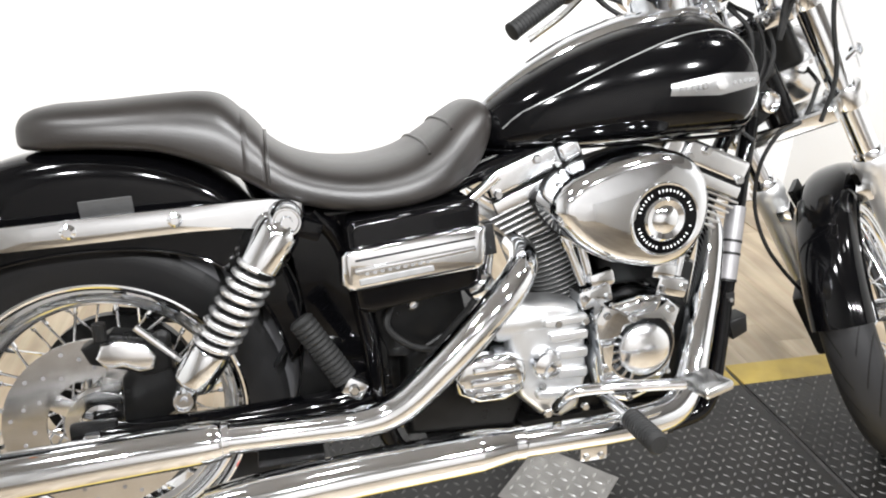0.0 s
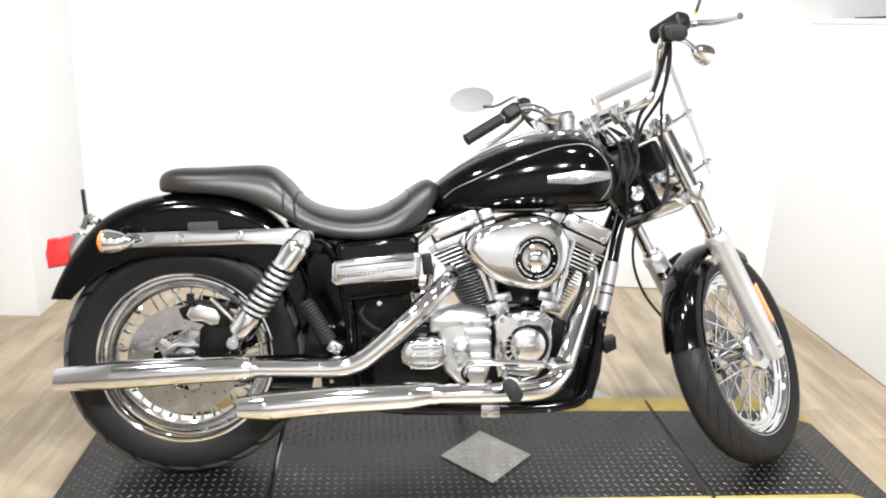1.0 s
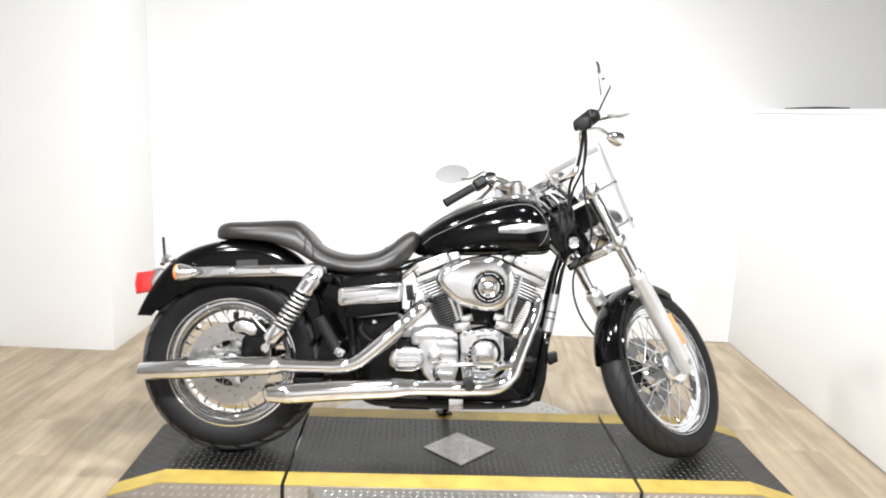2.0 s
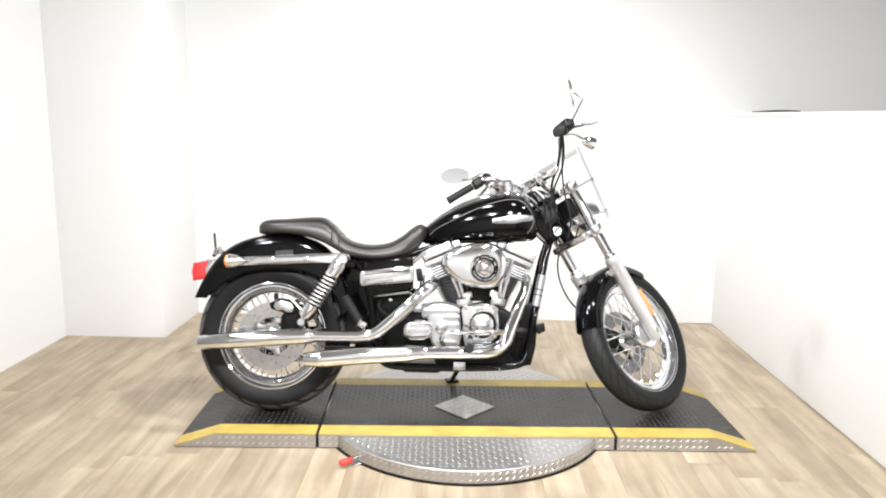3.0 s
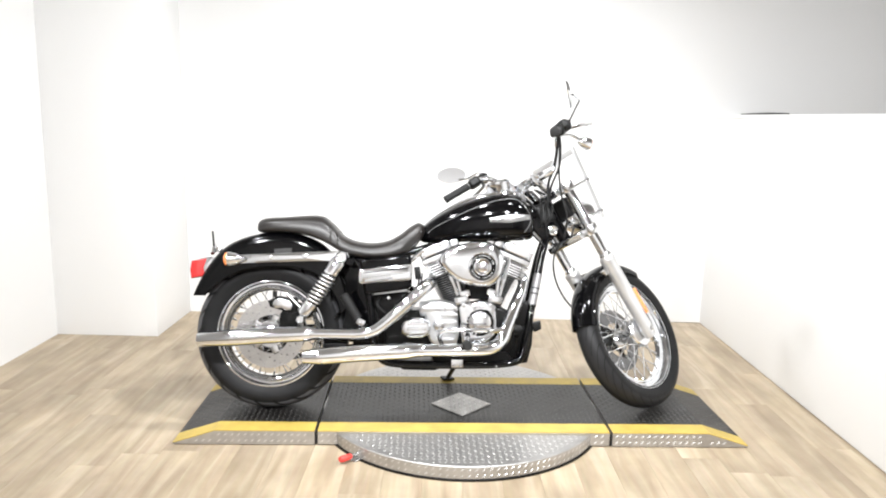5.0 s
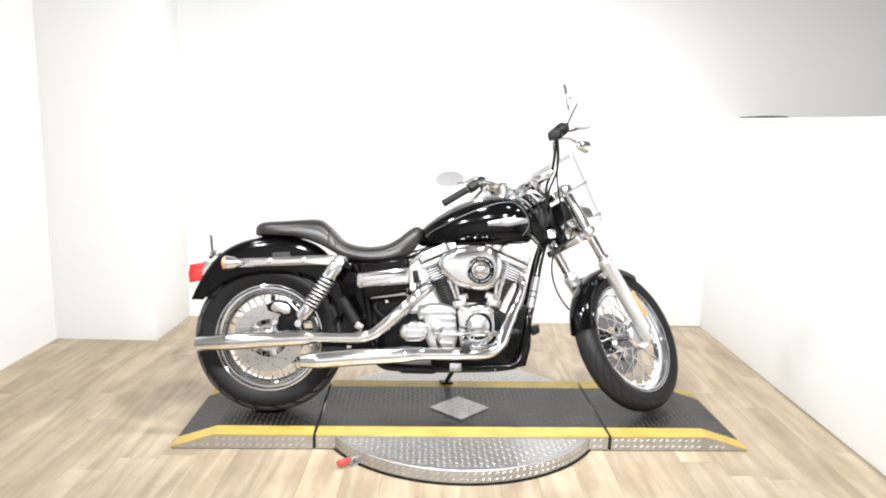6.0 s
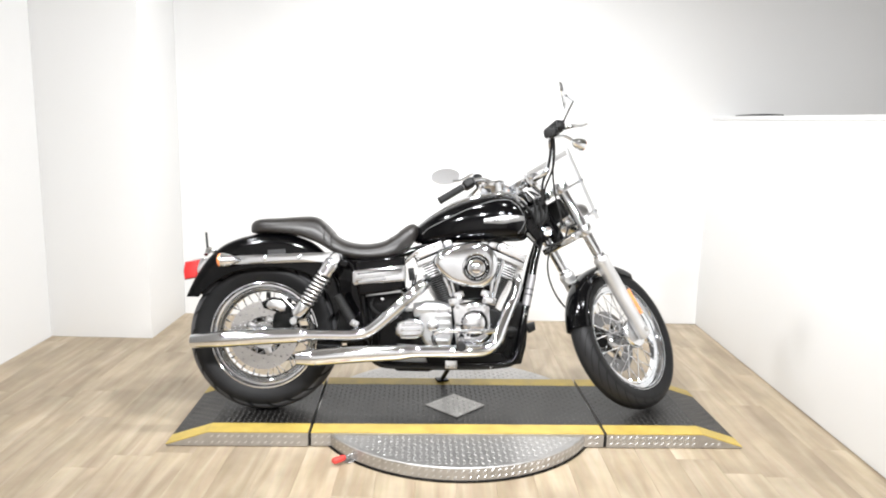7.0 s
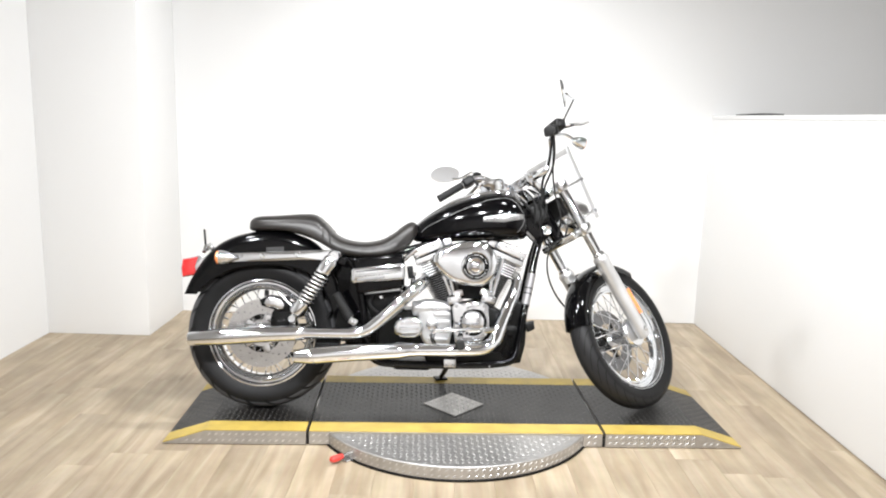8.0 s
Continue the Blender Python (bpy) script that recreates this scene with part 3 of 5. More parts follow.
rear = wheel("rear_wheel", "laced chrome rear wheel", pose(RX, 0, RZ), 0.2235, 0.3275, 0.076, 0.057, TYRE_R, 40, 0.058, 0.066)
brake_disc(rear, -0.074, 0.146, ALU, DISC)
front_at = S @ pose(XF, 0, AXLE_Z)
front = wheel("front_wheel", "laced chrome front wheel turned to the side", front_at, 0.2480, 0.3315, 0.050, 0.035, TYRE_F, 40, 0.046, 0.052)
brake_disc(front, 0.066, 0.146, BLACK_SATIN, DARK_STEEL)
bm = bmesh.new()
lathe(bm, [(0.012, 0.012), (0.03, 0.012), (0.062, 0.009), (0.068, 0.0), (0.068, -0.010), (0.02, -0.010)], 40, pose(0, -0.064, 0) @ TO_Y)
part("hub_cap", bm, POLISHED, front, "chrome hub cap")

# rear fender: a curved skin with a rolled edge
TOP_LINE = [(-0.325, 0.492), (-0.304, 0.545), (-0.270, 0.610), (-0.226, 0.672), (-0.165, 0.722), (-0.075, 0.757), (0.03, 0.772), (0.13, 0.760), (0.22, 0.722), (0.285, 0.655), (0.325, 0.57), (0.345, 0.46)]
LOW_LINE = [(-0.268, 0.492), (-0.248, 0.515), (-0.215, 0.545), (-0.175, 0.572), (-0.118, 0.598), (-0.05, 0.614), (0.03, 0.620), (0.11, 0.617), (0.19, 0.597), (0.248, 0.555), (0.288, 0.495), (0.312, 0.42)]


def skin(bm, rails, thick):
    """A sheet through rails (each a list of rings' points), given a thickness."""
    rings_to_faces(bm, rails, closed=False, caps=False)
    bmesh.ops.recalc_face_normals(bm, faces=bm.faces)
    bmesh.ops.solidify(bm, geom=list(bm.faces), thickness=thick)
    return bm


def fender(top, low, half, per=5, n=9):
    rows = []
    for (tx, tz), (lx, lz) in zip(catmull(top, per), catmull(low, per)):
        row = []
        for k in range(-n, n + 1):
            w = k / n
            a = abs(w)
            y = half * math.copysign(min(1.0, math.sin(min(a / 0.62, 1) * math.pi / 2)) ** 0.9, w)
            f = max(0.0, (a - 0.05) / 0.95) ** 2.4
            row.append((tx + (lx - tx) * f, y, tz + (lz - tz) * f))
        rows.append(row)
    return rows


bm = bmesh.new()
skin(bm, fender(TOP_LINE, LOW_LINE, 0.104), 0.003)
rf = part("rear_fender", bm, BLACK, bike, "gloss black rear fender", angle=50)
bm = bmesh.new()
sweep(bm, [(x, -0.1045, z) for x, z in LOW_LINE], 0.003, 8, 4)
part("rolled_edge", bm, BLACK, rf)
bm = bmesh.new()
sweep(bm, [(x, -0.030, z + 0.0005) for x, z in TOP_LINE[:4]], 0.0022, 6, 4)
part("chrome_tip_trim", bm, CHROME, rf, "chrome trim on the fender tip")
bm = bmesh.new()
box(bm, (0.075, 0.002, 0.024), pose(0.062, -0.1052, 0.686, 3, -4, 0), 0.0008, 1)
part("sticker", bm, DECAL, rf, "small grey sticker")

# chrome fender struts, both sides, with the indicators at their ends
for sd in (-1, 1):
    y = sd * 0.128
    bm = bmesh.new()
    prism(bm, [(-0.115, 0.632), (-0.13, 0.648), (-0.115, 0.668), (0.05, 0.678), (0.2, 0.686), (0.30, 0.690), (0.345, 0.685), (0.350, 0.655), (0.330, 0.640), (0.27, 0.648), (0.18, 0.647), (0.05, 0.640)],
          y - 0.011 if sd < 0 else y + 0.011, y, 0.009, 5, dome=0.003)
    st = part("fender_strut", bm, CHROME, bike, "chrome fender strut")
    bm = bmesh.new()
    for bx, bz in ((0.16, 0.667), (0.015, 0.659)):
        bm = bmesh.new()
        lathe(bm, [(0.011, 0), (0.011, 0.004), (0.006, 0.008)], 20, along((bx, y + sd * 0.012, bz), (bx, y + sd, bz)))
        part("strut_bolt", bm, CHROME, st)
    bm = bmesh.new()
    lathe(bm, [(0.006, -0.052), (0.014, -0.045), (0.024, -0.022), (0.029, 0.002), (0.029, 0.014), (0.010, 0.015)], 32, pose(-0.142, sd * 0.172, 0.650, 0, -90, 0))
    ts = part("turn_signal", bm, CHROME, bike, "chrome bullet turn signal with an amber lens")
    bm = bmesh.new()
    lathe(bm, [(0.0275, 0.0), (0.027, 0.008), (0.019, 0.014), (0.002, 0.0165)], 32, pose(-0.156, sd * 0.172, 0.650, 0, -90, 0))
    part("lens", bm, AMBER, ts, "amber lens")
    bm = bmesh.new()
    rod(bm, (-0.115, sd * 0.130, 0.650), (-0.115, sd * 0.172, 0.650), 0.009, 14)
    part("stalk", bm, CHROME, ts)

# tail lamp and plate bracket
TAIL = Matrix.Translation((0.030, 0, 0))
bm = bmesh.new()
prism(bm, [(-0.300, 0.585), (-0.345, 0.570), (-0.355, 0.60), (-0.345, 0.648), (-0.290, 0.660), (-0.262, 0.652), (-0.285, 0.61)], -0.048, 0.048, 0.006, 3)
tl = part("tail_lamp", bm, CHROME, bike, "tail lamp on the fender tip", xf=TAIL)
bm = bmesh.new()
prism(bm, [(-0.312, 0.574), (-0.372, 0.562), (-0.378, 0.60), (-0.372, 0.640), (-0.305, 0.652), (-0.318, 0.61)], -0.053, 0.053, 0.010, 4)
part("lens", bm, RED, tl, "red tail lamp lens", xf=TAIL)
bm = bmesh.new()
box(bm, (0.006, 0.018, 0.085), pose(-0.253, -0.03, 0.728, 0, -6, 0), 0.002, 1)
pl = part("plate_bracket", bm, BLACK_SATIN, bike, "black plate bracket on the rear fender")
bm = bmesh.new()
rod(bm, (-0.25, -0.03, 0.682), (-0.215, -0.03, 0.690), 0.007, 10)
rod(bm, (-0.25, -0.055, 0.672), (-0.25, -0.03, 0.70), 0.009, 12)
box(bm, (0.034, 0.022, 0.012), pose(-0.238, -0.03, 0.700, 0, -30, 0), 0.003)
lathe(bm, [(0.010, 0), (0.012, 0.006), (0.008, 0.016), (0.002, 0.018)], 14, along((-0.222, -0.034, 0.690), (-0.222, -1, 0.720)))
part("plate_bolt", bm, CHROME, pl)

# seat
SEAT = [  # x, top, low edge, half width, crown
    (-0.060, 0.792, 0.770, 0.040), (-0.056, 0.806, 0.766, 0.062), (-0.042, 0.818, 0.763, 0.084), (-0.01, 0.826, 0.762, 0.103), (0.06, 0.830, 0.762, 0.116), (0.14, 0.837, 0.755, 0.122),
    (0.205, 0.840, 0.735, 0.126), (0.240, 0.829, 0.720, 0.128), (0.275, 0.795, 0.700, 0.132), (0.305, 0.762, 0.683, 0.138), (0.345, 0.738, 0.668, 0.146),
    (0.40, 0.725, 0.657, 0.158), (0.46, 0.724, 0.654, 0.164), (0.52, 0.738, 0.660, 0.160), (0.57, 0.768, 0.672, 0.146), (0.605, 0.797, 0.690, 0.128),
    (0.635, 0.814, 0.715, 0.108), (0.655, 0.812, 0.745, 0.088), (0.668, 0.798, 0.765, 0.060)]


def seat_ring(x, top, low, hw, n=28):
    ring = []
    for k in range(n):
        w = 2 * math.pi * k / n
        c, s = math.cos(w), math.sin(w)
        y = hw * math.copysign(abs(c) ** 0.62, c)
        if s >= 0:
            z = low + 0.018 + (top - low - 0.018) * abs(s) ** 0.75
        else:
            z = low + 0.018 - 0.018 * abs(s) ** 0.5
        ring.append((x, y, z))
    return ring


bm = bmesh.new()
SEAT = [(x, top + 0.007, low + 0.004, hw) for x, top, low, hw in SEAT]
line = catmull(SEAT, 4)
rings_to_faces(bm, [seat_ring(*q) for q in line])
seat = part("seat", bm, LEATHER, bike, "black leather two-up seat with stitched seams", angle=70)


def seat_seam(x, r=0.0028, lift=0.001, lean=0.0):
    q = min(line, key=lambda s: abs(s[0] - x))

    ring = [Vector(p) for p in seat_ring(*q, n=40)]
    pts = [p + Vector((lean * (p.z - q[2]) / 0.1, 0, lift)) for p in ring if p.z > q[2] + 0.017]
    pts.sort(key=lambda p: p.y)
    return pts


for x in (0.300,):
    bm = bmesh.new()
    sweep(bm, [tuple(p) for p in seat_seam(x)], 0.0030, 8, 2)
    part("seat_seam", bm, LEATHER, seat, "raised leather seam")
for x, y0, y1 in ((0.545, -0.13, 0.13), (0.59, -0.11, 0.11)):
    bm = bmesh.new()
    pts = [tuple(p) for p in seat_seam(x) if y0 < p.y < y1]
    sweep(bm, pts, 0.0025, 8, 2)
    part("seat_seam", bm, LEATHER, seat, "raised leather seam")
# strap across the seat beside the seam
bm = bmesh.new()
rows = []
for x in (0.262, 0.266, 0.272, 0.280, 0.287, 0.291, 0.294):
    q = min(catmull(SEAT, 24), key=lambda s: abs(s[0] - x))
    edge = x in (0.262, 0.294)
    rows.append([Vector(p) + Vector((0.0, math.copysign(0.0005 if edge else 0.003, p[1]), 0.0005 if edge else 0.003)) for p in seat_ring(*q, n=48)[0:25]])
rings_to_faces(bm, rows, closed=False, caps=False)
part("seat_strap", bm, LEATHER, seat, "leather strap across the seat", angle=60)

# fuel tank
TANK = [  # x, top, low, half width, height of the widest line
    (0.648, 0.775, 0.742, 0.030, 0.757), (0.665, 0.806, 0.735, 0.058, 0.765), (0.70, 0.836, 0.733, 0.082, 0.772), (0.75, 0.870, 0.735, 0.104, 0.785), (0.81, 0.902, 0.738, 0.123, 0.80),
    (0.88, 0.930, 0.741, 0.139, 0.815), (0.95, 0.949, 0.744, 0.150, 0.825), (1.01, 0.957, 0.746, 0.155, 0.83), (1.06, 0.953, 0.748, 0.154, 0.83), (1.10, 0.935, 0.750, 0.145, 0.828),
    (1.128, 0.905, 0.756, 0.124, 0.825), (1.144, 0.872, 0.768, 0.092, 0.82), (1.150, 0.845, 0.785, 0.050, 0.815)]


def tank_ring(x, top, low, hw, wide, n=40):
    ring = []
    for k in range(n):
        w = 2 * math.pi * k / n
        c, s = math.cos(w), math.sin(w)
        y = hw * math.copysign(abs(c) ** 0.62, c)
        z = wide + (top - wide) * s ** 0.85 if s >= 0 else wide - (wide - low) * abs(s) ** 0.62
        ring.append((x, y, z))
    return ring


bm = bmesh.new()
rings_to_faces(bm, [tank_ring(*q) for q in catmull(TANK, 5)])
tank = part("fuel_tank", bm, BLACK, bike, "gloss black teardrop fuel tank", angle=70)


def tank_side(x, z):
    """The tank's right-hand surface at x, z."""
    q = min(catmull(TANK, 8), key=lambda s: abs(s[0] - x))
    _, top, low, hw, wide = q
    s = ((z - wide) / (top - wide)) ** (1 / 0.85) if z >= wide else ((wide - z) / (wide - low)) ** (1 / 0.62)
    return -hw * max(0, 1 - s * s) ** 0.31


# badge: a long plate that follows the tank, with its lettering
bm = bmesh.new()
cols = []
for i in range(15):
    u = i / 14
    x = 0.946 + 0.176 * u
    h = 0.0095 + 0.0085 * (1 - min(1.0, abs(u - 0.5) / 0.5))
    zc = 0.832 + 0.016 * u
    cols.append([(x, tank_side(x, zc + h * k) - 0.0035 + 0.003 * abs(k), zc + h * k) for k in (-1, -0.8, 0, 0.8, 1)])
rings_to_faces(bm, cols, closed=False, caps=False)
bmesh.ops.solidify(bm, geom=list(bm.faces), thickness=0.004)
badge = part("tank_badge", bm, BADGE, tank, "long silver tank badge")
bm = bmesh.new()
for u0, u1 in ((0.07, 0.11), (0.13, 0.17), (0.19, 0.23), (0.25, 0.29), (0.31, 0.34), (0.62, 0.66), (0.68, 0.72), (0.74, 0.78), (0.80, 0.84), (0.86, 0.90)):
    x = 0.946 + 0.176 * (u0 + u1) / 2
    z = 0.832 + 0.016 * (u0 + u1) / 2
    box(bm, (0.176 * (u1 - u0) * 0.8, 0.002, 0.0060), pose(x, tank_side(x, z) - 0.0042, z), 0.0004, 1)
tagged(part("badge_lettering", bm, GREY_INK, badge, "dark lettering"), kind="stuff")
bm = bmesh.new()
x, z = 1.034, 0.840
lathe(bm, [(0.011, 0), (0.011, 0.002), (0.008, 0.003)], 6, along((x, tank_side(x, z) - 0.003, z), (x, -1, z)))
part("badge_shield", bm, BADGE, badge, "raised centre boss")
# lower seam lip
bm = bmesh.new()
sweep(bm, [(q[0], -q[3] * 0.72, q[2] + 0.002) for q in TANK[1:-1]], 0.004, 8, 4)
part("tank_seam", bm, BLACK, tank)

# console along the top of the tank
CON = [(0.66, 0.812, 0.020), (0.72, 0.862, 0.034), (0.80, 0.912, 0.046), (0.88, 0.946, 0.056), (0.96, 0.968, 0.064), (1.03, 0.978, 0.062), (1.09, 0.968, 0.048), (1.12, 0.945, 0.030)]
bm = bmesh.new()
rows = []
for x, z, hw in catmull(CON, 4):
    rows.append([(x, hw * c, z - 0.036 + 0.036 * s) for c, s in [(math.cos(math.pi * k / 12), math.sin(math.pi * k / 12) ** 0.6) for k in range(13)]])
rings_to_faces(bm, rows, closed=True)
con = part("dash_console", bm, CHROME, bike, "chrome console on the tank", angle=60)
bm = bmesh.new()
lathe(bm, [(0.052, -0.03), (0.056, 0.006), (0.060, 0.012), (0.061, 0.030), (0.056, 0.036), (0.050, 0.036), (0.048, 0.030), (0.002, 0.030)], 40, pose(1.00, 0, 0.978, 0, -14, 0))
part("speedometer", bm, CHROME, con, "round chrome speedometer")
# raised silver line round the tank's side panel
STRIPE = [(0.683, 0.774), (0.714, 0.801), (0.774, 0.832), (0.844, 0.867), (0.937, 0.906), (0.998, 0.923), (1.054, 0.927), (1.088, 0.908), (1.111, 0.877), (1.126, 0.840), (1.116, 0.808), (1.096, 0.781)]
bm = bmesh.new()
sweep(bm, [(x, tank_side(x, z) - 0.0002, z) for x, z in catmull(STRIPE, 4)], 0.0014, 6, 1)
part("side_line", bm, STRIPE_SILVER, tank, "thin raised silver line")

# frame
for sd in (-1, 1):
    bm = bmesh.new()
    yc = 0.5 + 0.5 * sd
    sweep(bm, [(1.245, 0.045 + 0.03 * yc, 0.83), (1.212, 0.012 + 0.07 * yc, 0.73), (1.193, -0.003 + 0.10 * yc, 0.66), (1.172, -0.024 + 0.13 * yc, 0.555), (1.146, -0.050 + 0.165 * yc, 0.45), (1.122, -0.075 + 0.19 * yc, 0.33), (1.092, -0.095 + 0.21 * yc, 0.235), (1.02, sd * 0.11, 0.212), (0.85, sd * 0.12, 0.206), (0.62, sd * 0.12, 0.208), (0.50, sd * 0.115, 0.222), (0.455, sd * 0.11, 0.30), (0.44, sd * 0.105, 0.45), (0.405, sd * 0.10, 0.60), (0.36, sd * 0.10, 0.66)],
          0.0165, 14, 5)
    part("frame_tube", bm, BLACK, bike, "gloss black frame tube")
    bm = bmesh.new()
    sweep(bm, [(1.17, 0.04 + sd * 0.03, 0.87), (0.95, sd * 0.05, 0.80), (0.70, sd * 0.06, 0.72), (0.50, sd * 0.09, 0.66), (0.30, sd * 0.10, 0.655)], 0.015, 12, 4)
    part("top_rail", bm, BLACK, bike)
    # swingarm
    bm = bmesh.new()
    sweep(bm, [(0.47, sd * 0.085, 0.335), (0.36, sd * 0.118, 0.335), (0.20, sd * 0.128, 0.333), (0.05, sd * 0.125, 0.330), (-0.02, sd * 0.12, 0.330)], [0.026, 0.024, 0.022, 0.022, 0.018], 12, 4)
    part("swingarm", bm, BLACK, bike, "black swingarm")
    bm = bmesh.new()
    box(bm, (0.07, 0.02, 0.06), pose(RX, sd * 0.125, RZ), 0.008)
    part("axle_plate", bm, BLACK_SATIN, bike)
    bm = bmesh.new()
    lathe(bm, [(0.02, 0), (0.02, 0.012), (0.012, 0.02)], 6, along((RX, sd * 0.135, RZ), (RX, sd, RZ)))
    part("axle_nut", bm, CHROME, bike)
    # shock absorber
    a, b = Vector((0.318, sd * 0.165, 0.662)), Vector((0.150, sd * 0.165, 0.400))
    m = along(a, b)
    hgt = (b - a).length
    bm = bmesh.new()
    lathe(bm, [(0.012, -0.004), (0.029, 0.012), (0.033, 0.022), (0.033, 0.078), (0.030, 0.082), (0.010, 0.084)], 28, m)
    sh = part("shock_absorber", bm, CHROME, bike, "chrome rear shock absorber with an open spring")
    bm = bmesh.new()
    lathe(bm, [(0.010, hgt - 0.086), (0.030, hgt - 0.084), (0.032, hgt - 0.078), (0.032, hgt - 0.030), (0.028, hgt - 0.022), (0.012, hgt - 0.01)], 28, m)
    part("lower_cover", bm, CHROME, sh)
    bm = bmesh.new()
    coil = []
    turns, n = 8.5, 9 * 16
    for k in range(n + 1):
        w = 2 * math.pi * turns * k / n
        coil.append(tuple(m @ Vector((0.0290 * math.cos(w), 0.0290 * math.sin(w), 0.082 + (hgt - 0.168) * k / n))))
    sweep(bm, coil, 0.0052, 10, 1)
    part("spring", bm, SATIN, sh, "chrome coil spring")
    bm = bmesh.new()
    rod(bm, tuple(m @ Vector((0, 0, 0.06))), tuple(m @ Vector((0, 0, hgt - 0.05))), 0.022, 16)
    part("damper", bm, BLACK_SATIN, sh)
    bm = bmesh.new()
    for p, r in ((a, 0.026), (b, 0.018)):
        bm = bmesh.new()
        lathe(bm, [(r, -0.02), (r, 0.016), (r * 0.8, 0.024), (r * 0.72, 0.024), (r * 0.66, 0.019), (r * 0.35, 0.019), (r * 0.3, 0.026), (0.002, 0.026)], 24, along(p, (p.x, sd * 2, p.z)))
        part("shock_eye", bm, CHROME, sh)
    bm = bmesh.new()
    box(bm, (0.05, 0.03, 0.03), pose(0.345, sd * 0.150, 0.645, 0, 20, 0), 0.006)
    part("shock_mount", bm, BLACK, bike)

# grey cable sleeve on the right down tube
SL0, SL1 = Vector((1.181, -0.014, 0.60)), Vector((1.149, -0.046, 0.462))
bm = bmesh.new()
rod(bm, SL0, SL1, 0.0188, 16)
sleeve = part("cable_sleeve", bm, SLEEVE, bike, "grey sleeve with black bands on the down tube")
for q in (0.45, 0.62, 0.98):
    bm = bmesh.new()
    rod(bm, SL0.lerp(SL1, q), SL0.lerp(SL1, q + 0.035), 0.0198, 16)
    part("sleeve_band", bm, BLACK_PART, sleeve)

# rear brake caliper
CAL = Matrix.Translation((0.032, 0, 0.033))
bm = bmesh.new()
prism(bm, [(-0.03, 0.44), (0.015, 0.462), (0.07, 0.452), (0.098, 0.425), (0.098, 0.395), (0.06, 0.388), (0.03, 0.40), (-0.02, 0.415)], -0.122, -0.088, 0.008)
cal = part("brake_caliper", bm, BLACK_SATIN, bike, "black brake caliper with a bright cover", xf=CAL)
bm = bmesh.new()
prism(bm, [(-0.008, 0.428), (0.002, 0.449), (0.03, 0.455), (0.065, 0.444), (0.080, 0.424), (0.074, 0.403), (0.055, 0.400), (0.03, 0.412), (0.005, 0.410)], -0.136, -0.118, 0.008, 4, dome=0.003)
part("caliper_cover", bm, POLISHED, cal, "bright oval caliper cover", xf=CAL)
bm = bmesh.new()
prism(bm, [(0.05, 0.350), (0.055, 0.42), (0.085, 0.455), (0.12, 0.455), (0.138, 0.41), (0.13, 0.36), (0.10, 0.335), (0.065, 0.335)], -0.118, -0.098, 0.006)
part("caliper_bracket", bm, BLACK_SATIN, cal)
bm = bmesh.new()
rod(bm, (0.085, -0.13, 0.505), (0.150, -0.13, 0.440), 0.006, 10)
part("slide_pin", bm, ALU, cal)
bm = bmesh.new()
rod(bm, (0.035, -0.13, 0.490), (0.035, -0.13, 0.516), 0.010, 10)
part("bleed_cap", bm, BLACK_PART, cal)
bm = bmesh.new()
lathe(bm, [(0.014, 0), (0.014, 0.006), (0.008, 0.012)], 16, along((0.118, -0.112, 0.478), (0.118, -1, 0.478)))
part("caliper_bolt", bm, BLACK_PART, cal)

# belt pulley on the far side
bm = bmesh.new()
lathe(bm, [(0.03, -0.012), (0.130, -0.012), (0.134, -0.008), (0.134, 0.014), (0.03, 0.014)], 56, pose(RX, 0.095, RZ) @ TO_Y)
part("belt_pulley", bm, BLACK_SATIN, bike, "black rear belt pulley")
bm = bmesh.new()
prism(bm, [(0.20, 0.44), (0.33, 0.47), (0.36, 0.40), (0.33, 0.30), (0.20, 0.24), (0.30, 0.35)], 0.085, 0.10, 0.003)
part("belt_guard", bm, BLACK_SATIN, bike, "black belt guard")
bm = bmesh.new()
skin(bm, [[(0.285 + 0.05 * math.sin(math.pi * v / 8), y, 0.40 + 0.028 * v) for y in (-0.098, -0.05, 0, 0.05, 0.098)] for v in range(9)], 0.003)
part("inner_fender", bm, BLACK_SATIN, bike, "black inner fender")

# drive belt to the gearbox on the far side
bm = bmesh.new()
for z0, z1 in ((RZ + 0.134, 0.375), (RZ - 0.134, 0.285)):
    sweep(bm, [(RX, 0.096, z0), (0.25, 0.096, (z0 + z1) / 2), (0.52, 0.096, z1)], 0.012, 8, 3, flat=0.25)
part("drive_belt", bm, RUBBER, bike, "black toothed drive belt")
bm = bmesh.new()
prism(bm, [(0.312, 0.30), (0.330, 0.42), (0.345, 0.50), (0.42, 0.50), (0.47, 0.42), (0.475, 0.30)], -0.104, -0.088, 0.005)
part("pivot_plate", bm, BLACK_SATIN, bike, "black swingarm pivot plate")
# Added black block keeps the gap behind the gearbox dark; no known part.
bm = bmesh.new()
prism(bm, [(0.365, 0.235), (0.358, 0.32), (0.372, 0.40), (0.45, 0.43), (0.53, 0.42), (0.53, 0.25), (0.45, 0.228)], -0.045, 0.08, 0.010)
tray = part("gap_filler", bm, BLACK_SATIN, bike, "black block filling the gap behind the gearbox")
for x, z in ((0.392, 0.262), (0.400, 0.385), (0.462, 0.405), (0.470, 0.255)):
    bm = bmesh.new()
    bolt_head(bm, (x, -0.045, z), 0.008, 0.007)
    part("filler_bolt", bm, BOLT, tray)

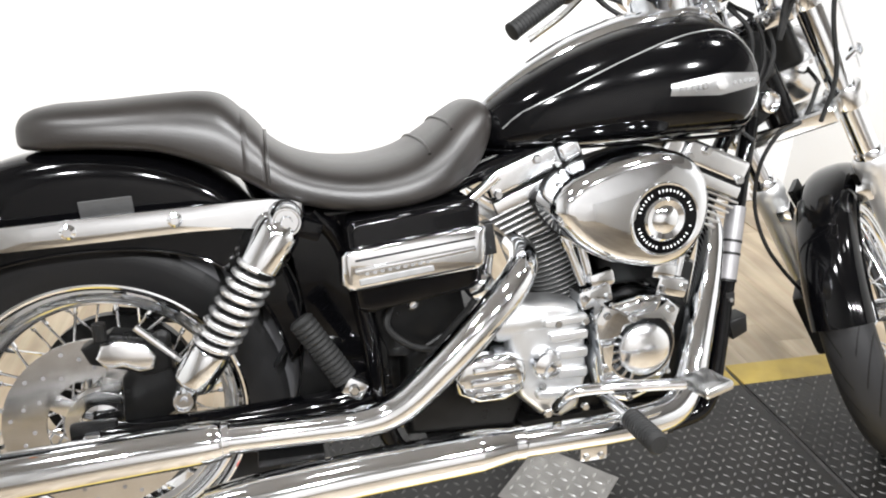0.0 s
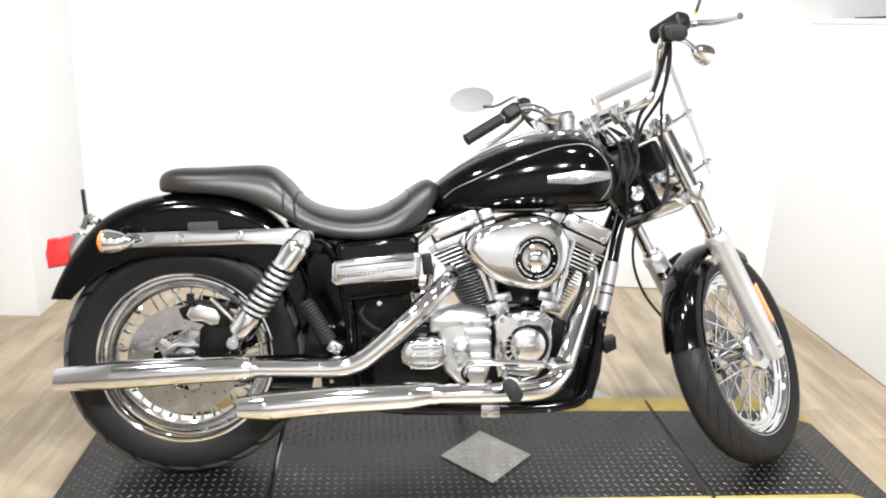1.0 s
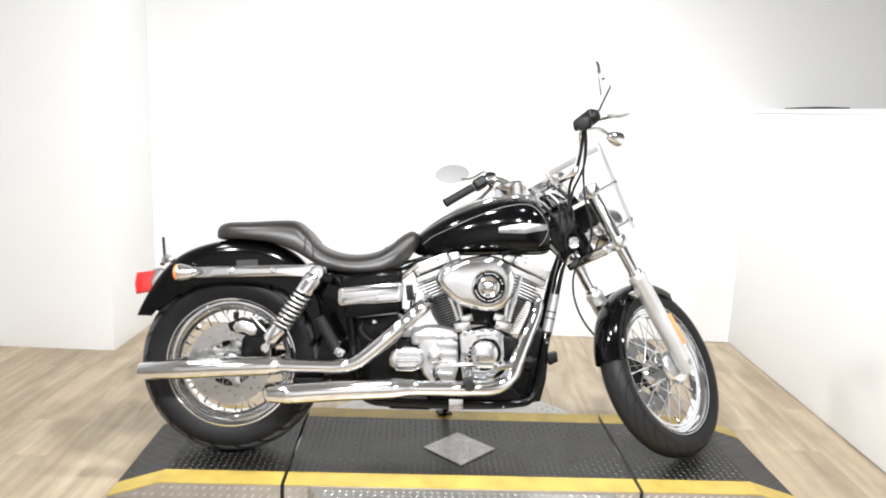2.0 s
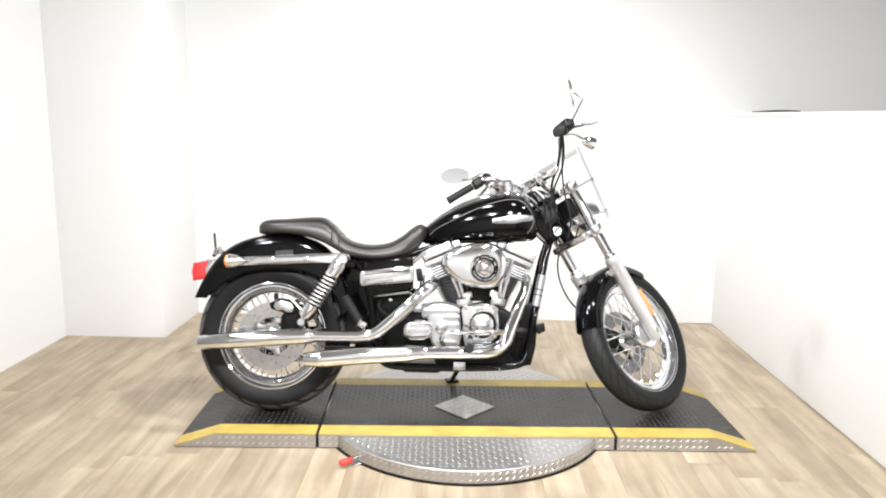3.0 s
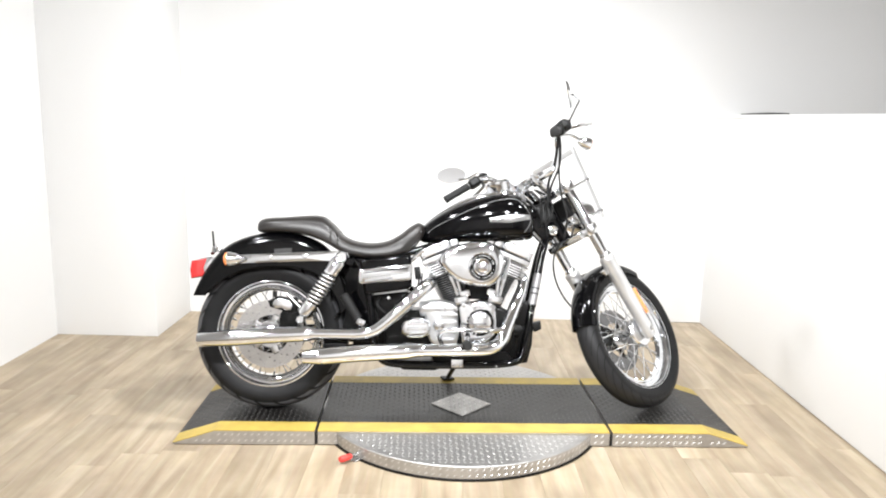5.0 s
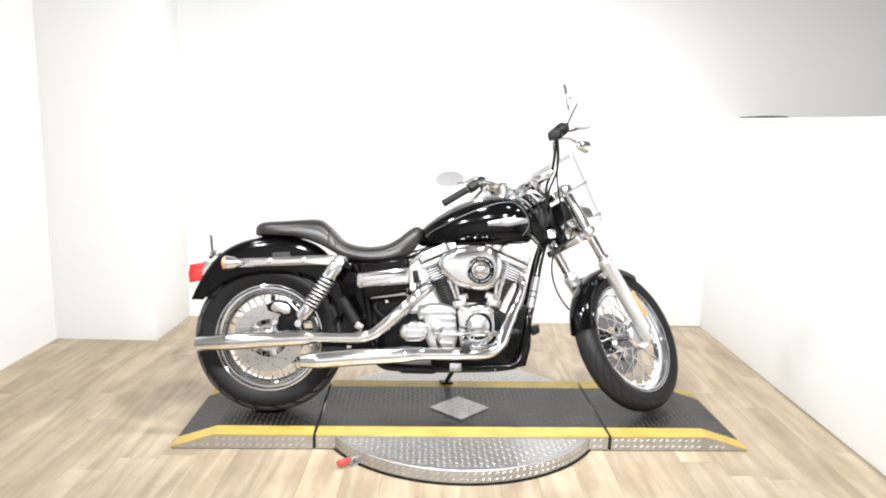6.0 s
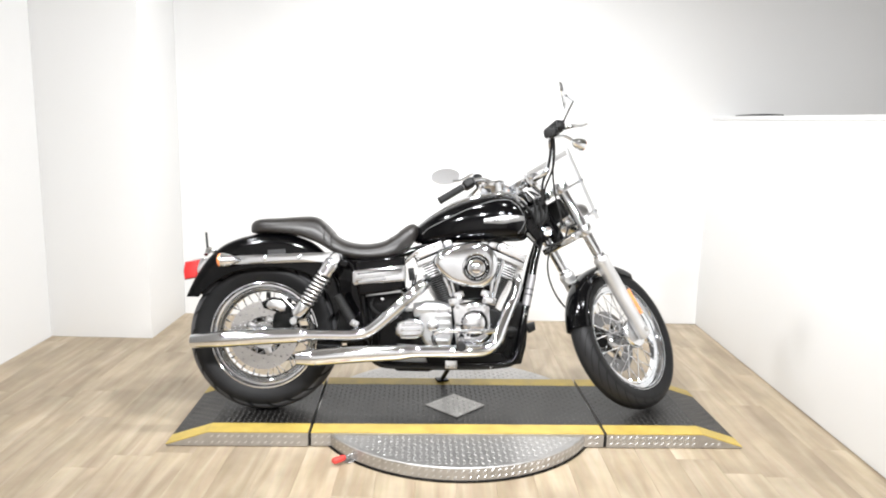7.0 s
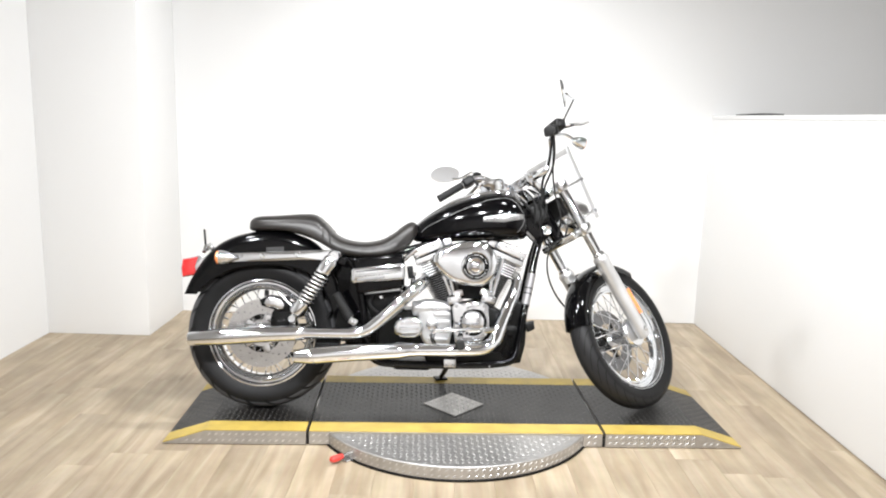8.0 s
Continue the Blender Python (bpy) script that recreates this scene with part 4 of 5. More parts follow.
# black castings under and ahead of the engine
bm = bmesh.new()
prism(bm, [(0.72, 0.205), (0.70, 0.255), (0.90, 0.262), (1.03, 0.262), (1.055, 0.235), (1.02, 0.205), (0.95, 0.198), (0.80, 0.198)], -0.112, 0.112, 0.012)
part("crankcase_bottom", bm, BLACK_SATIN, bike, "black crankcase bottom")
bm = bmesh.new()
prism(bm, [(1.00, 0.235), (1.075, 0.225), (1.105, 0.30), (1.125, 0.40), (1.145, 0.475), (1.11, 0.485), (1.07, 0.42), (1.02, 0.36)], -0.050, 0.09, 0.012)
part("engine_mount", bm, BLACK_SATIN, bike, "black front engine mount")

# battery / oil box under the seat, with a bright band
bm = bmesh.new()
prism(bm, [(0.402, 0.645), (0.412, 0.655), (0.60, 0.678), (0.612, 0.670), (0.616, 0.545), (0.60, 0.533), (0.43, 0.508), (0.414, 0.515)], -0.185, -0.02, 0.014, 4)
bx = part("side_box", bm, BLACK, bike, "gloss black side box with a chrome band")
bm = bmesh.new()
prism(bm, [(0.392, 0.562), (0.392, 0.606), (0.400, 0.614), (0.606, 0.640), (0.617, 0.636), (0.617, 0.580), (0.610, 0.572), (0.402, 0.552)], -0.203, -0.16, 0.012, 4)
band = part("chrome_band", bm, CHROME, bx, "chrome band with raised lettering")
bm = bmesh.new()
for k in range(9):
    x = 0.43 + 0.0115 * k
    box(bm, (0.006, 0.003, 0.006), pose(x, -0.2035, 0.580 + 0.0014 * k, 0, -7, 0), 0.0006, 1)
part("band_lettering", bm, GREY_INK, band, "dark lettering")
# Proud dark strip paints in a groove's shade; the band isn't cut.
bm = bmesh.new()
box(bm, (0.115, 0.004, 0.010), pose(0.475, -0.203, 0.573, 0, -7, 0), 0.0015, 1)
part("band_dark_strip", bm, GREY_INK, band, "dark strip laid on as a groove")
for z, h, deep in ((0.611, 0.0030, 0.2032), (0.566, 0.0022, 0.2032)):
    bm = bmesh.new()
    box(bm, (0.186, 0.003, h), pose(0.505, -deep, z, 0, -7, 0), 0.0006, 1)
    part("band_line", bm, BLACK_SATIN, band, "dark line")
bm = bmesh.new()
box(bm, (0.188, 0.010, 0.009), pose(0.505, -0.2015, 0.5885 + 0.006, 0, -7, 0), 0.004, 3)
part("band_rib", bm, CHROME, band, "raised chrome rib")
bm = bmesh.new()
prism(bm, [(0.44, 0.50), (0.60, 0.52), (0.62, 0.42), (0.56, 0.39), (0.47, 0.40)], -0.10, 0.12, 0.01)
part("oil_tank", bm, BLACK_SATIN, bike, "black tank behind the gearbox")
bm = bmesh.new()
lathe(bm, [(0.010, 0), (0.010, 0.006), (0.006, 0.010)], 14, along((0.516, -0.10, 0.492), (0.516, -1, 0.492)))
part("box_bolt", bm, CHROME, bx)
bm = bmesh.new()
prism(bm, [(0.31, 0.66), (0.42, 0.66), (0.43, 0.50), (0.46, 0.38), (0.40, 0.36), (0.34, 0.48)], -0.105, 0.105, 0.012)
part("frame_cover", bm, BLACK, bike, "gloss black frame cover")

# chrome dome and hoses by the rear exhaust port
bm = bmesh.new()
lathe(bm, [(0.026, -0.02), (0.026, 0.0), (0.022, 0.012), (0.012, 0.018), (0.002, 0.02)], 28, along((0.628, -0.125, 0.520), (0.628, -1, 0.56)))
part("end_cap", bm, CHROME, bike, "small chrome end cap")
for k, pts in enumerate(([(0.60, -0.10, 0.53), (0.62, -0.12, 0.50), (0.58, -0.12, 0.45), (0.54, -0.11, 0.40)], [(0.48, -0.11, 0.50), (0.47, -0.12, 0.46), (0.52, -0.12, 0.42), (0.60, -0.11, 0.41)])):
    bm = bmesh.new()
    sweep(bm, pts, 0.006, 8, 5)
    part("wiring_hose", bm, RUBBER, bike, "black hose")

# engine
CRANK = Vector((0.895, 0, 0.29))
bm = bmesh.new()
prism(bm, [(0.735, 0.24), (0.70, 0.30), (0.715, 0.40), (0.76, 0.452), (0.83, 0.470), (0.96, 0.470), (1.03, 0.445), (1.065, 0.39), (1.065, 0.29), (1.02, 0.225), (0.90, 0.20)], -0.100, 0.13, 0.018, 4)
eng = part("engine", bm, BLACK_SATIN, bike, "silver, black and chrome air-cooled V-twin engine")
bm = bmesh.new()
prism(bm, [(0.735, 0.272), (0.695, 0.310), (0.680, 0.350), (0.676, 0.405), (0.664, 0.455), (0.672, 0.478), (0.700, 0.487), (0.760, 0.484), (0.802, 0.474), (0.816, 0.43), (0.822, 0.34), (0.806, 0.275), (0.775, 0.262)], -0.140, -0.08, 0.022, 5, dome=0.004)
part("gearcase", bm, SILVER, eng, "silver gearcase")
for k, (x, z, w, h) in enumerate(((0.772, 0.452, 0.080, 0.016), (0.778, 0.424, 0.072, 0.018), (0.786, 0.392, 0.056, 0.020), (0.786, 0.356, 0.056, 0.020), (0.760, 0.318, 0.080, 0.016))):
    bm = bmesh.new()
    box(bm, (w, 0.034, h), pose(x, -0.136, z, 0, -4 + 2 * k, 0), 0.007, 3)
    part("case_rib", bm, SILVER, eng)
bm = bmesh.new()
lathe(bm, [(0.028, 0), (0.028, 0.016), (0.023, 0.026), (0.012, 0.030), (0.002, 0.031)], 32, along((0.735, -0.142, 0.380), (0.735, -1, 0.380)))
part("round_cap", bm, POLISHED, eng, "polished round cap")
bm = bmesh.new()
lathe(bm, [(0.012, -0.002), (0.030, 0.0), (0.033, 0.008), (0.033, 0.085), (0.029, 0.094), (0.012, 0.096)], 28, along((0.745, -0.112, 0.452), (0.645, -0.112, 0.446)))
part("starter_motor", bm, SILVER, eng, "silver starter motor")
for x, z, r in ((0.742, 0.284, 0.009), (0.812, 0.288, 0.008), (0.758, 0.448, 0.008), (0.808, 0.448, 0.008), (0.732, 0.335, 0.008)):
    bm = bmesh.new()
    bolt_head(bm, (x, -0.146, z), r, 0.008)
    part("case_bolt", bm, BOLT, eng)
# gearbox end cover
bm = bmesh.new()
prism(bm, [(0.575, 0.345), (0.572, 0.375), (0.585, 0.400), (0.62, 0.410), (0.665, 0.410), (0.692, 0.395), (0.700, 0.365), (0.692, 0.340), (0.66, 0.325), (0.61, 0.325)], -0.168, -0.10, 0.014, 4)
gc = part("gearbox_cover", bm, CHROME, eng, "chrome gearbox cover with flutes")
for z, w in ((0.388, 0.075), (0.366, 0.082), (0.347, 0.070)):
    bm = bmesh.new()
    box(bm, (w, 0.016, 0.012), pose(0.638, -0.168, z, 0, -2, 0), 0.0055, 3)
    part("cover_rib", bm, CHROME, gc)
for x, z in ((0.587, 0.362), (0.592, 0.392), (0.64, 0.402), (0.688, 0.385), (0.688, 0.345), (0.645, 0.332), (0.603, 0.333)):
    bm = bmesh.new()
    bolt_head(bm, (x, -0.155, z), 0.006, 0.008)
    part("cover_bolt", bm, BOLT, gc)
bm = bmesh.new()
prism(bm, [(0.50, 0.25), (0.50, 0.40), (0.56, 0.44), (0.70, 0.44), (0.72, 0.30), (0.70, 0.24)], -0.105, 0.11, 0.015)
part("gearbox", bm, BLACK_SATIN, eng, "black gearbox case")
# cam cover
bm = bmesh.new()
outline = [(0.835, 0.30), (0.825, 0.37), (0.832, 0.44), (0.855, 0.475), (0.905, 0.487), (0.95, 0.482), (0.975, 0.455), (0.982, 0.39), (0.972, 0.335), (0.94, 0.30), (0.89, 0.283)]
prism(bm, outline, -0.158, -0.09, 0.016, 4)
cam_cover = part("cam_cover", bm, CHROME, eng, "chrome cam cover")
DOME = along((0.906, -0.148, 0.396), (0.906, -1, 0.396))
bm = bmesh.new()
lathe(bm, [(0.066, 0), (0.066, 0.015), (0.064, 0.018), (0.061, 0.018), (0.060, 0.012), (0.045, 0.012)], 48, DOME)
part("dome_collar", bm, CHROME, cam_cover, "chrome collar")
bm = bmesh.new()
lathe(bm, [(0.0605, 0.010), (0.0600, 0.0135), (0.044, 0.0135)], 48, DOME)
part("dome_recess", bm, BLACK_SATIN, cam_cover, "dark recess round the dome")
bm = bmesh.new()
lathe(bm, [(0.048, 0.010), (0.048, 0.028), (0.046, 0.034), (0.040, 0.038), (0.026, 0.042), (0.012, 0.044), (0.002, 0.0445)], 48, DOME)
part("cam_dome", bm, POLISHED, cam_cover, "round polished dome on the cam cover")
for k in range(7):
    bm = bmesh.new()
    box(bm, (0.012, 0.006, 0.014), DOME @ pose(0, 0, 0.012, 0, 0, 150 + 17 * k) @ pose(0.0545, 0, 0.004), 0.0012, 1)
    part("cooling_rib", bm, CHROME, cam_cover)
for k, (x, z) in enumerate(outline[::2]):
    bm = bmesh.new()
    bolt_head(bm, (0.91 + (x - 0.91) * 0.86, -0.156, 0.39 + (z - 0.39) * 0.86), 0.006, 0.008)
    part("cover_bolt", bm, BOLT, cam_cover)
bm = bmesh.new()
prism(bm, [(0.817, 0.456), (0.832, 0.478), (0.858, 0.470), (0.882, 0.456), (0.926, 0.462), (0.952, 0.480), (0.974, 0.462), (0.966, 0.432), (0.948, 0.448), (0.905, 0.452), (0.872, 0.440), (0.850, 0.412), (0.846, 0.352), (0.834, 0.350), (0.824, 0.414)], -0.172, -0.12, 0.004, 3)
part("lifter_yoke", bm, CHROME, cam_cover, "chrome yoke arching over the dome")
for x, z in ((0.836, 0.462), (0.884, 0.452), (0.955, 0.464), (0.836, 0.366)):
    bm = bmesh.new()
    bolt_head(bm, (x, -0.171, z), 0.007, 0.008)
    part("yoke_bolt", bm, BOLT, cam_cover)
# oil filter and pump in front
bm = bmesh.new()
lathe(bm, [(0.034, 0), (0.036, 0.01), (0.036, 0.085), (0.030, 0.095), (0.01, 0.097)], 28, along((1.015, -0.02, 0.36), (1.10, -0.03, 0.345)))
part("oil_filter", bm, BLACK_SATIN, eng, "black oil filter")
# tappet blocks
for x, z, t in ((0.83, 0.487, -14), (0.975, 0.492, 14)):
    bm = bmesh.new()
    box(bm, (0.060, 0.05, 0.034), pose(x, -0.118, z, 0, t, 0), 0.006)
    box(bm, (0.046, 0.04, 0.03), pose(x - 0.001 * t, -0.118, z + 0.028, 0, t, 0), 0.008)
    tb = part("tappet_block", bm, CHROME, eng, "chrome tappet block")
    for dx in (-0.022, 0.022):
        bm = bmesh.new()
        bolt_head(bm, (x + dx, -0.143, z), 0.006, 0.007)
        part("tappet_bolt", bm, BOLT, tb)

for way, nm in ((-1, "rear"), (1, "front")):
    CM = Matrix.Translation(CRANK) @ Matrix.Rotation(radians(22.5 * way), 4, "Y")
    # finned barrel, squarish in plan
    prof = [(0.042, 0.165)]
    d = 0.185
    k = 0
    while d < 0.335:
        r = 0.058 + 0.016 * min(1, k / 9)
        prof += [(0.040, d), (r - 0.001, d + 0.0004), (r, d + 0.0016), (r - 0.001, d + 0.0028), (0.040, d + 0.0034)]
        d, k = d + 0.0098, k + 1
    tmp = bmesh.new()
    lathe(tmp, prof, 36)
    for v in tmp.verts:
        rr = math.hypot(v.co.x, v.co.y)
        if rr > 0.041:
            a = math.atan2(v.co.y, v.co.x)
            f = (abs(math.cos(a)) ** 4 + abs(math.sin(a)) ** 4) ** -0.25
            v.co.x, v.co.y = v.co.x * (0.55 + 0.45 * f), v.co.y * (0.72 + 0.45 * f)
    bm = bmesh.new()
    merge(bm, tmp, CM)
    part("cylinder", bm, BARREL_FIN, eng, "grey finned cylinder", angle=28)
    # Black core deepens the shade in the fin gaps by colour.
    bm = bmesh.new()
    lathe(bm, [(0.050, 0.16), (0.051, 0.25), (0.060, 0.335)], 32, CM @ Matrix.Diagonal((1.0, 1.2, 1.0, 1)))
    part("barrel_core", bm, BLACK_SATIN, eng, "black core darkening the gaps between fins")
    # head with wide fins
    for j in range(6):
        bm = bmesh.new()
        w = 0.138 + 0.010 * j
        box(bm, (w, 0.165, 0.0044), CM @ pose(0, -0.004, 0.342 + j * 0.0112), 0.0022, 2)
        part("head_fin", bm, FIN, eng)
    # Head block is black too, so its fin gaps look dark.
    bm = bmesh.new()
    box(bm, (0.125, 0.14, 0.075), CM @ pose(0, 0, 0.372), 0.01)
    head = part("cylinder_head", bm, BLACK_SATIN, eng, "cylinder head blackened for the shade between its fins")
    # rocker box: a low base, a gasket line and a smooth cover in two lengths
    mid = -way * 0.012
    bm = bmesh.new()
    box(bm, (0.186, 0.186, 0.024), CM @ pose(mid, -0.004, 0.414), 0.006, 3)
    rb = part("rocker_box", bm, POLISHED, eng, "bright rocker box")
    bm = bmesh.new()
    box(bm, (0.182, 0.184, 0.0030), CM @ pose(mid, -0.004, 0.4275))
    part("gasket", bm, BLACK_SATIN, rb, "dark gasket line")
    for u0, u1, high in ((-0.092, 0.046, 0.044), (0.0485, 0.088, 0.037)):
        bm = bmesh.new()
        lo, hi = sorted((mid - way * u0, mid - way * u1))
        box(bm, (hi - lo, 0.186, high), CM @ pose((lo + hi) / 2, -0.003, 0.429 + high / 2), 0.010, 4)
        part("rocker_cover", bm, POLISHED, rb, "bright rocker cover")
    for u, h in ((-0.078, 0.436), (0.006, 0.462), (0.036, 0.440)):
        c = CM @ Vector((mid - way * u, -0.0955, h))
        bm = bmesh.new()
        bolt_head(bm, tuple(c), 0.0085, 0.009)
        part("rocker_bolt", bm, BOLT, rb)
    for u in (-0.045, 0.03):
        bm = bmesh.new()
        lathe(bm, [(0.009, 0), (0.009, 0.006), (0.005, 0.008)], 12, CM @ pose(mid - way * u, -0.055, 0.472))
        part("rocker_bolt", bm, BOLT, rb)
    # push-rod tubes
    for u, v in ((-0.012, 0.030), (0.022, 0.060)):
        bm = bmesh.new()
        foot = Vector((0.905 + way * (0.060 + v * 0.5), -0.118, 0.505))
        top = CM @ Vector((way * -0.035 + u * way, -0.098, 0.405))
        rod(bm, foot, top, 0.0085, 14)
        mid = foot.lerp(top, 0.45)
        lathe(bm, [(0.011, -0.012), (0.012, 0), (0.011, 0.012)], 14, along(mid, top))
        part("pushrod_tube", bm, CHROME, eng, "chrome push-rod tube")

# mounting links and carburettor between the cylinders
bm = bmesh.new()
prism(bm, [(0.855, 0.488), (0.845, 0.60), (0.85, 0.65), (0.95, 0.65), (0.96, 0.60), (0.955, 0.488)], -0.094, 0.05, 0.012)
part("intake", bm, BLACK_SATIN, eng, "black intake body")
bm = bmesh.new()
rod(bm, (0.60, -0.095, 0.645), (0.665, -0.10, 0.70), 0.010, 12)
part("breather_link", bm, CHROME, eng)
bm = bmesh.new()
rod(bm, (0.655, -0.09, 0.60), (0.645, -0.09, 0.50), 0.010, 12)
part("oil_line", bm, CHROME, eng)
bm = bmesh.new()
box(bm, (0.026, 0.03, 0.055), pose(0.640, -0.115, 0.600, 0, -8, 0), 0.004)
part("coil_bracket", bm, BLACK_PART, eng)

# air cleaner
AIR = [(0.727, 0.650), (0.733, 0.672), (0.762, 0.700), (0.81, 0.721), (0.865, 0.736), (0.92, 0.741), (0.965, 0.727), (0.995, 0.692), (1.005, 0.645), (0.995, 0.597), (0.965, 0.560), (0.92, 0.545), (0.87, 0.550), (0.815, 0.567), (0.775, 0.592), (0.742, 0.625)]
AIR = [tuple(p) for p in catmull(AIR + [AIR[0]], 4)[:-1]]
bm = bmesh.new()
prism(bm, AIR, -0.208, -0.115, 0.032, 7, dome=0.006)
air = part("air_cleaner", bm, CHROME, eng, "chrome teardrop air cleaner cover", angle=50)
ring_at = along((0.911, -0.209, 0.632), (0.911, -1, 0.632)) @ Matrix.Diagonal((0.92, 0.92, 1.0, 1))
bm = bmesh.new()
lathe(bm, [(0.066, -0.012), (0.066, 0.004), (0.064, 0.007), (0.061, 0.006), (0.061, -0.002)], 64, ring_at)
part("bezel", bm, CHROME, air)
bm = bmesh.new()
lathe(bm, [(0.062, -0.008), (0.061, 0.0045), (0.040, 0.0060), (0.039, 0.0)], 64, ring_at)
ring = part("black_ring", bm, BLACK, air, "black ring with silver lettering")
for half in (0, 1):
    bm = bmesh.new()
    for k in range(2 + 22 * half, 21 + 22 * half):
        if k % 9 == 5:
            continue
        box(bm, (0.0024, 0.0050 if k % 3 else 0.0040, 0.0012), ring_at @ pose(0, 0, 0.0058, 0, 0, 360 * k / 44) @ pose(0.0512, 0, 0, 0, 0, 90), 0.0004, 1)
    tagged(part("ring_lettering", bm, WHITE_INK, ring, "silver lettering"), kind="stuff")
bm = bmesh.new()
lathe(bm, [(0.039, -0.004), (0.039, 0.006), (0.035, 0.009), (0.025, 0.006), (0.018, 0.010), (0.002, 0.012)], 48, ring_at)
med = part("medallion", bm, CHROME, air, "chrome centre medallion")
bm = bmesh.new()
for k in range(3):
    box(bm, (0.030, 0.006, 0.003), ring_at @ pose(0, 0, 0.0085, 0, 0, 60 * k), 0.001, 1)
part("medallion_relief", bm, BADGE, med)
bm = bmesh.new()
prism(bm, [(p[0], p[1]) for p in AIR[::2]], -0.12, -0.085, 0.004)
part("backplate", bm, BLACK_SATIN, air, "black air cleaner backplate")

# exhaust
bm = bmesh.new()
sweep(bm, [(0.705, -0.070, 0.575), (0.702, -0.125, 0.568), (0.675, -0.178, 0.545), (0.60, -0.21, 0.478), (0.50, -0.218, 0.388), (0.455, -0.218, 0.358), (0.41, -0.217, 0.347), (0.36, -0.216, 0.345), (0.20, -0.214, 0.345)],
      [0.022, 0.024, 0.027, 0.028, 0.028, 0.027, 0.025, 0.024, 0.023], 22, 6)
ex = part("rear_exhaust_pipe", bm, CHROME, bike, "chrome rear exhaust pipe with a heat shield")
bm = bmesh.new()
sweep(bm, [(0.226, -0.214, 0.345), (0.205, -0.214, 0.345), (0.185, -0.214, 0.344), (0.05, -0.212, 0.337), (-0.10, -0.210, 0.327), (-0.14, -0.210, 0.324), (-0.20, -0.209, 0.319), (-0.262, -0.208, 0.314)],
      [0.021, 0.025, 0.031, 0.0335, 0.0350, 0.0345, 0.031, 0.027], 28, 4)
mu = part("rear_muffler", bm, CHROME, bike, "long tapered chrome muffler")
# Black disc on the closed end paints the dark inside of the pipe.
bm = bmesh.new()
lathe(bm, [(0.019, 0), (0.020, 0.0015)], 24, along((-0.262, -0.208, 0.314), (-0.30, -0.2075, 0.311)))
part("mouth_disc", bm, BLACK_SATIN, mu, "black disc standing for the muffler's dark opening")
bm = bmesh.new()
sweep(bm, [(1.075, -0.010, 0.598), (1.100, -0.020, 0.595), (1.109, -0.038, 0.570), (1.101, -0.056, 0.530), (1.067, -0.098, 0.460), (1.026, -0.142, 0.372), (0.998, -0.170, 0.315), (0.945, -0.206, 0.288), (0.85, -0.228, 0.285), (0.72, -0.232, 0.283), (0.62, -0.232, 0.281)],
      [0.021, 0.022, 0.023, 0.025, 0.028, 0.029, 0.029, 0.028, 0.026, 0.025, 0.024], 22, 6)
ex2 = part("front_exhaust_pipe", bm, CHROME, bike, "chrome front exhaust pipe with a heat shield")
bm = bmesh.new()
sweep(bm, [(0.672, -0.232, 0.283), (0.65, -0.232, 0.283), (0.60, -0.233, 0.280), (0.57, -0.233, 0.278), (0.40, -0.234, 0.268), (0.26, -0.235, 0.256), (0.225, -0.235, 0.254), (0.172, -0.235, 0.251)],
      [0.024, 0.027, 0.0335, 0.0345, 0.035, 0.035, 0.033, 0.026], 28, 4)
mu2 = part("front_muffler", bm, CHROME, bike, "long tapered chrome muffler")
# Same black disc for the shade inside the lower muffler.
bm = bmesh.new()
lathe(bm, [(0.018, 0), (0.019, 0.0015)], 24, along((0.172, -0.235, 0.251), (0.10, -0.235, 0.246)))
part("mouth_disc", bm, BLACK_SATIN, mu2, "black disc standing for the muffler's dark opening")
for host, pts, r in ((mu, [(0.212, -0.214, 0.3455), (0.198, -0.214, 0.345)], 0.027), (mu2, [(0.665, -0.232, 0.283), (0.650, -0.232, 0.283)], 0.028)):
    bm = bmesh.new()
    sweep(bm, pts, r, 28, 1)
    part("clamp", bm, CHROME_WORN, host)
bm = bmesh.new()
box(bm, (0.050, 0.006, 0.034), pose(0.811, -0.19, 0.223, 0, 0, 0), 0.003, 2)
eb = part("exhaust_bracket", bm, ALU, bike, "small alloy exhaust bracket")
bm = bmesh.new()
for dx in (-0.014, 0.014):
    bolt_head(bm, (0.811 + dx, -0.193, 0.214), 0.006, 0.005)
part("bracket_bolt", bm, BOLT, eb)
bm = bmesh.new()
box(bm, (0.10, 0.10, 0.012), pose(0.30, -0.17, 0.30), 0.003)
part("muffler_hanger", bm, BLACK_SATIN, bike)

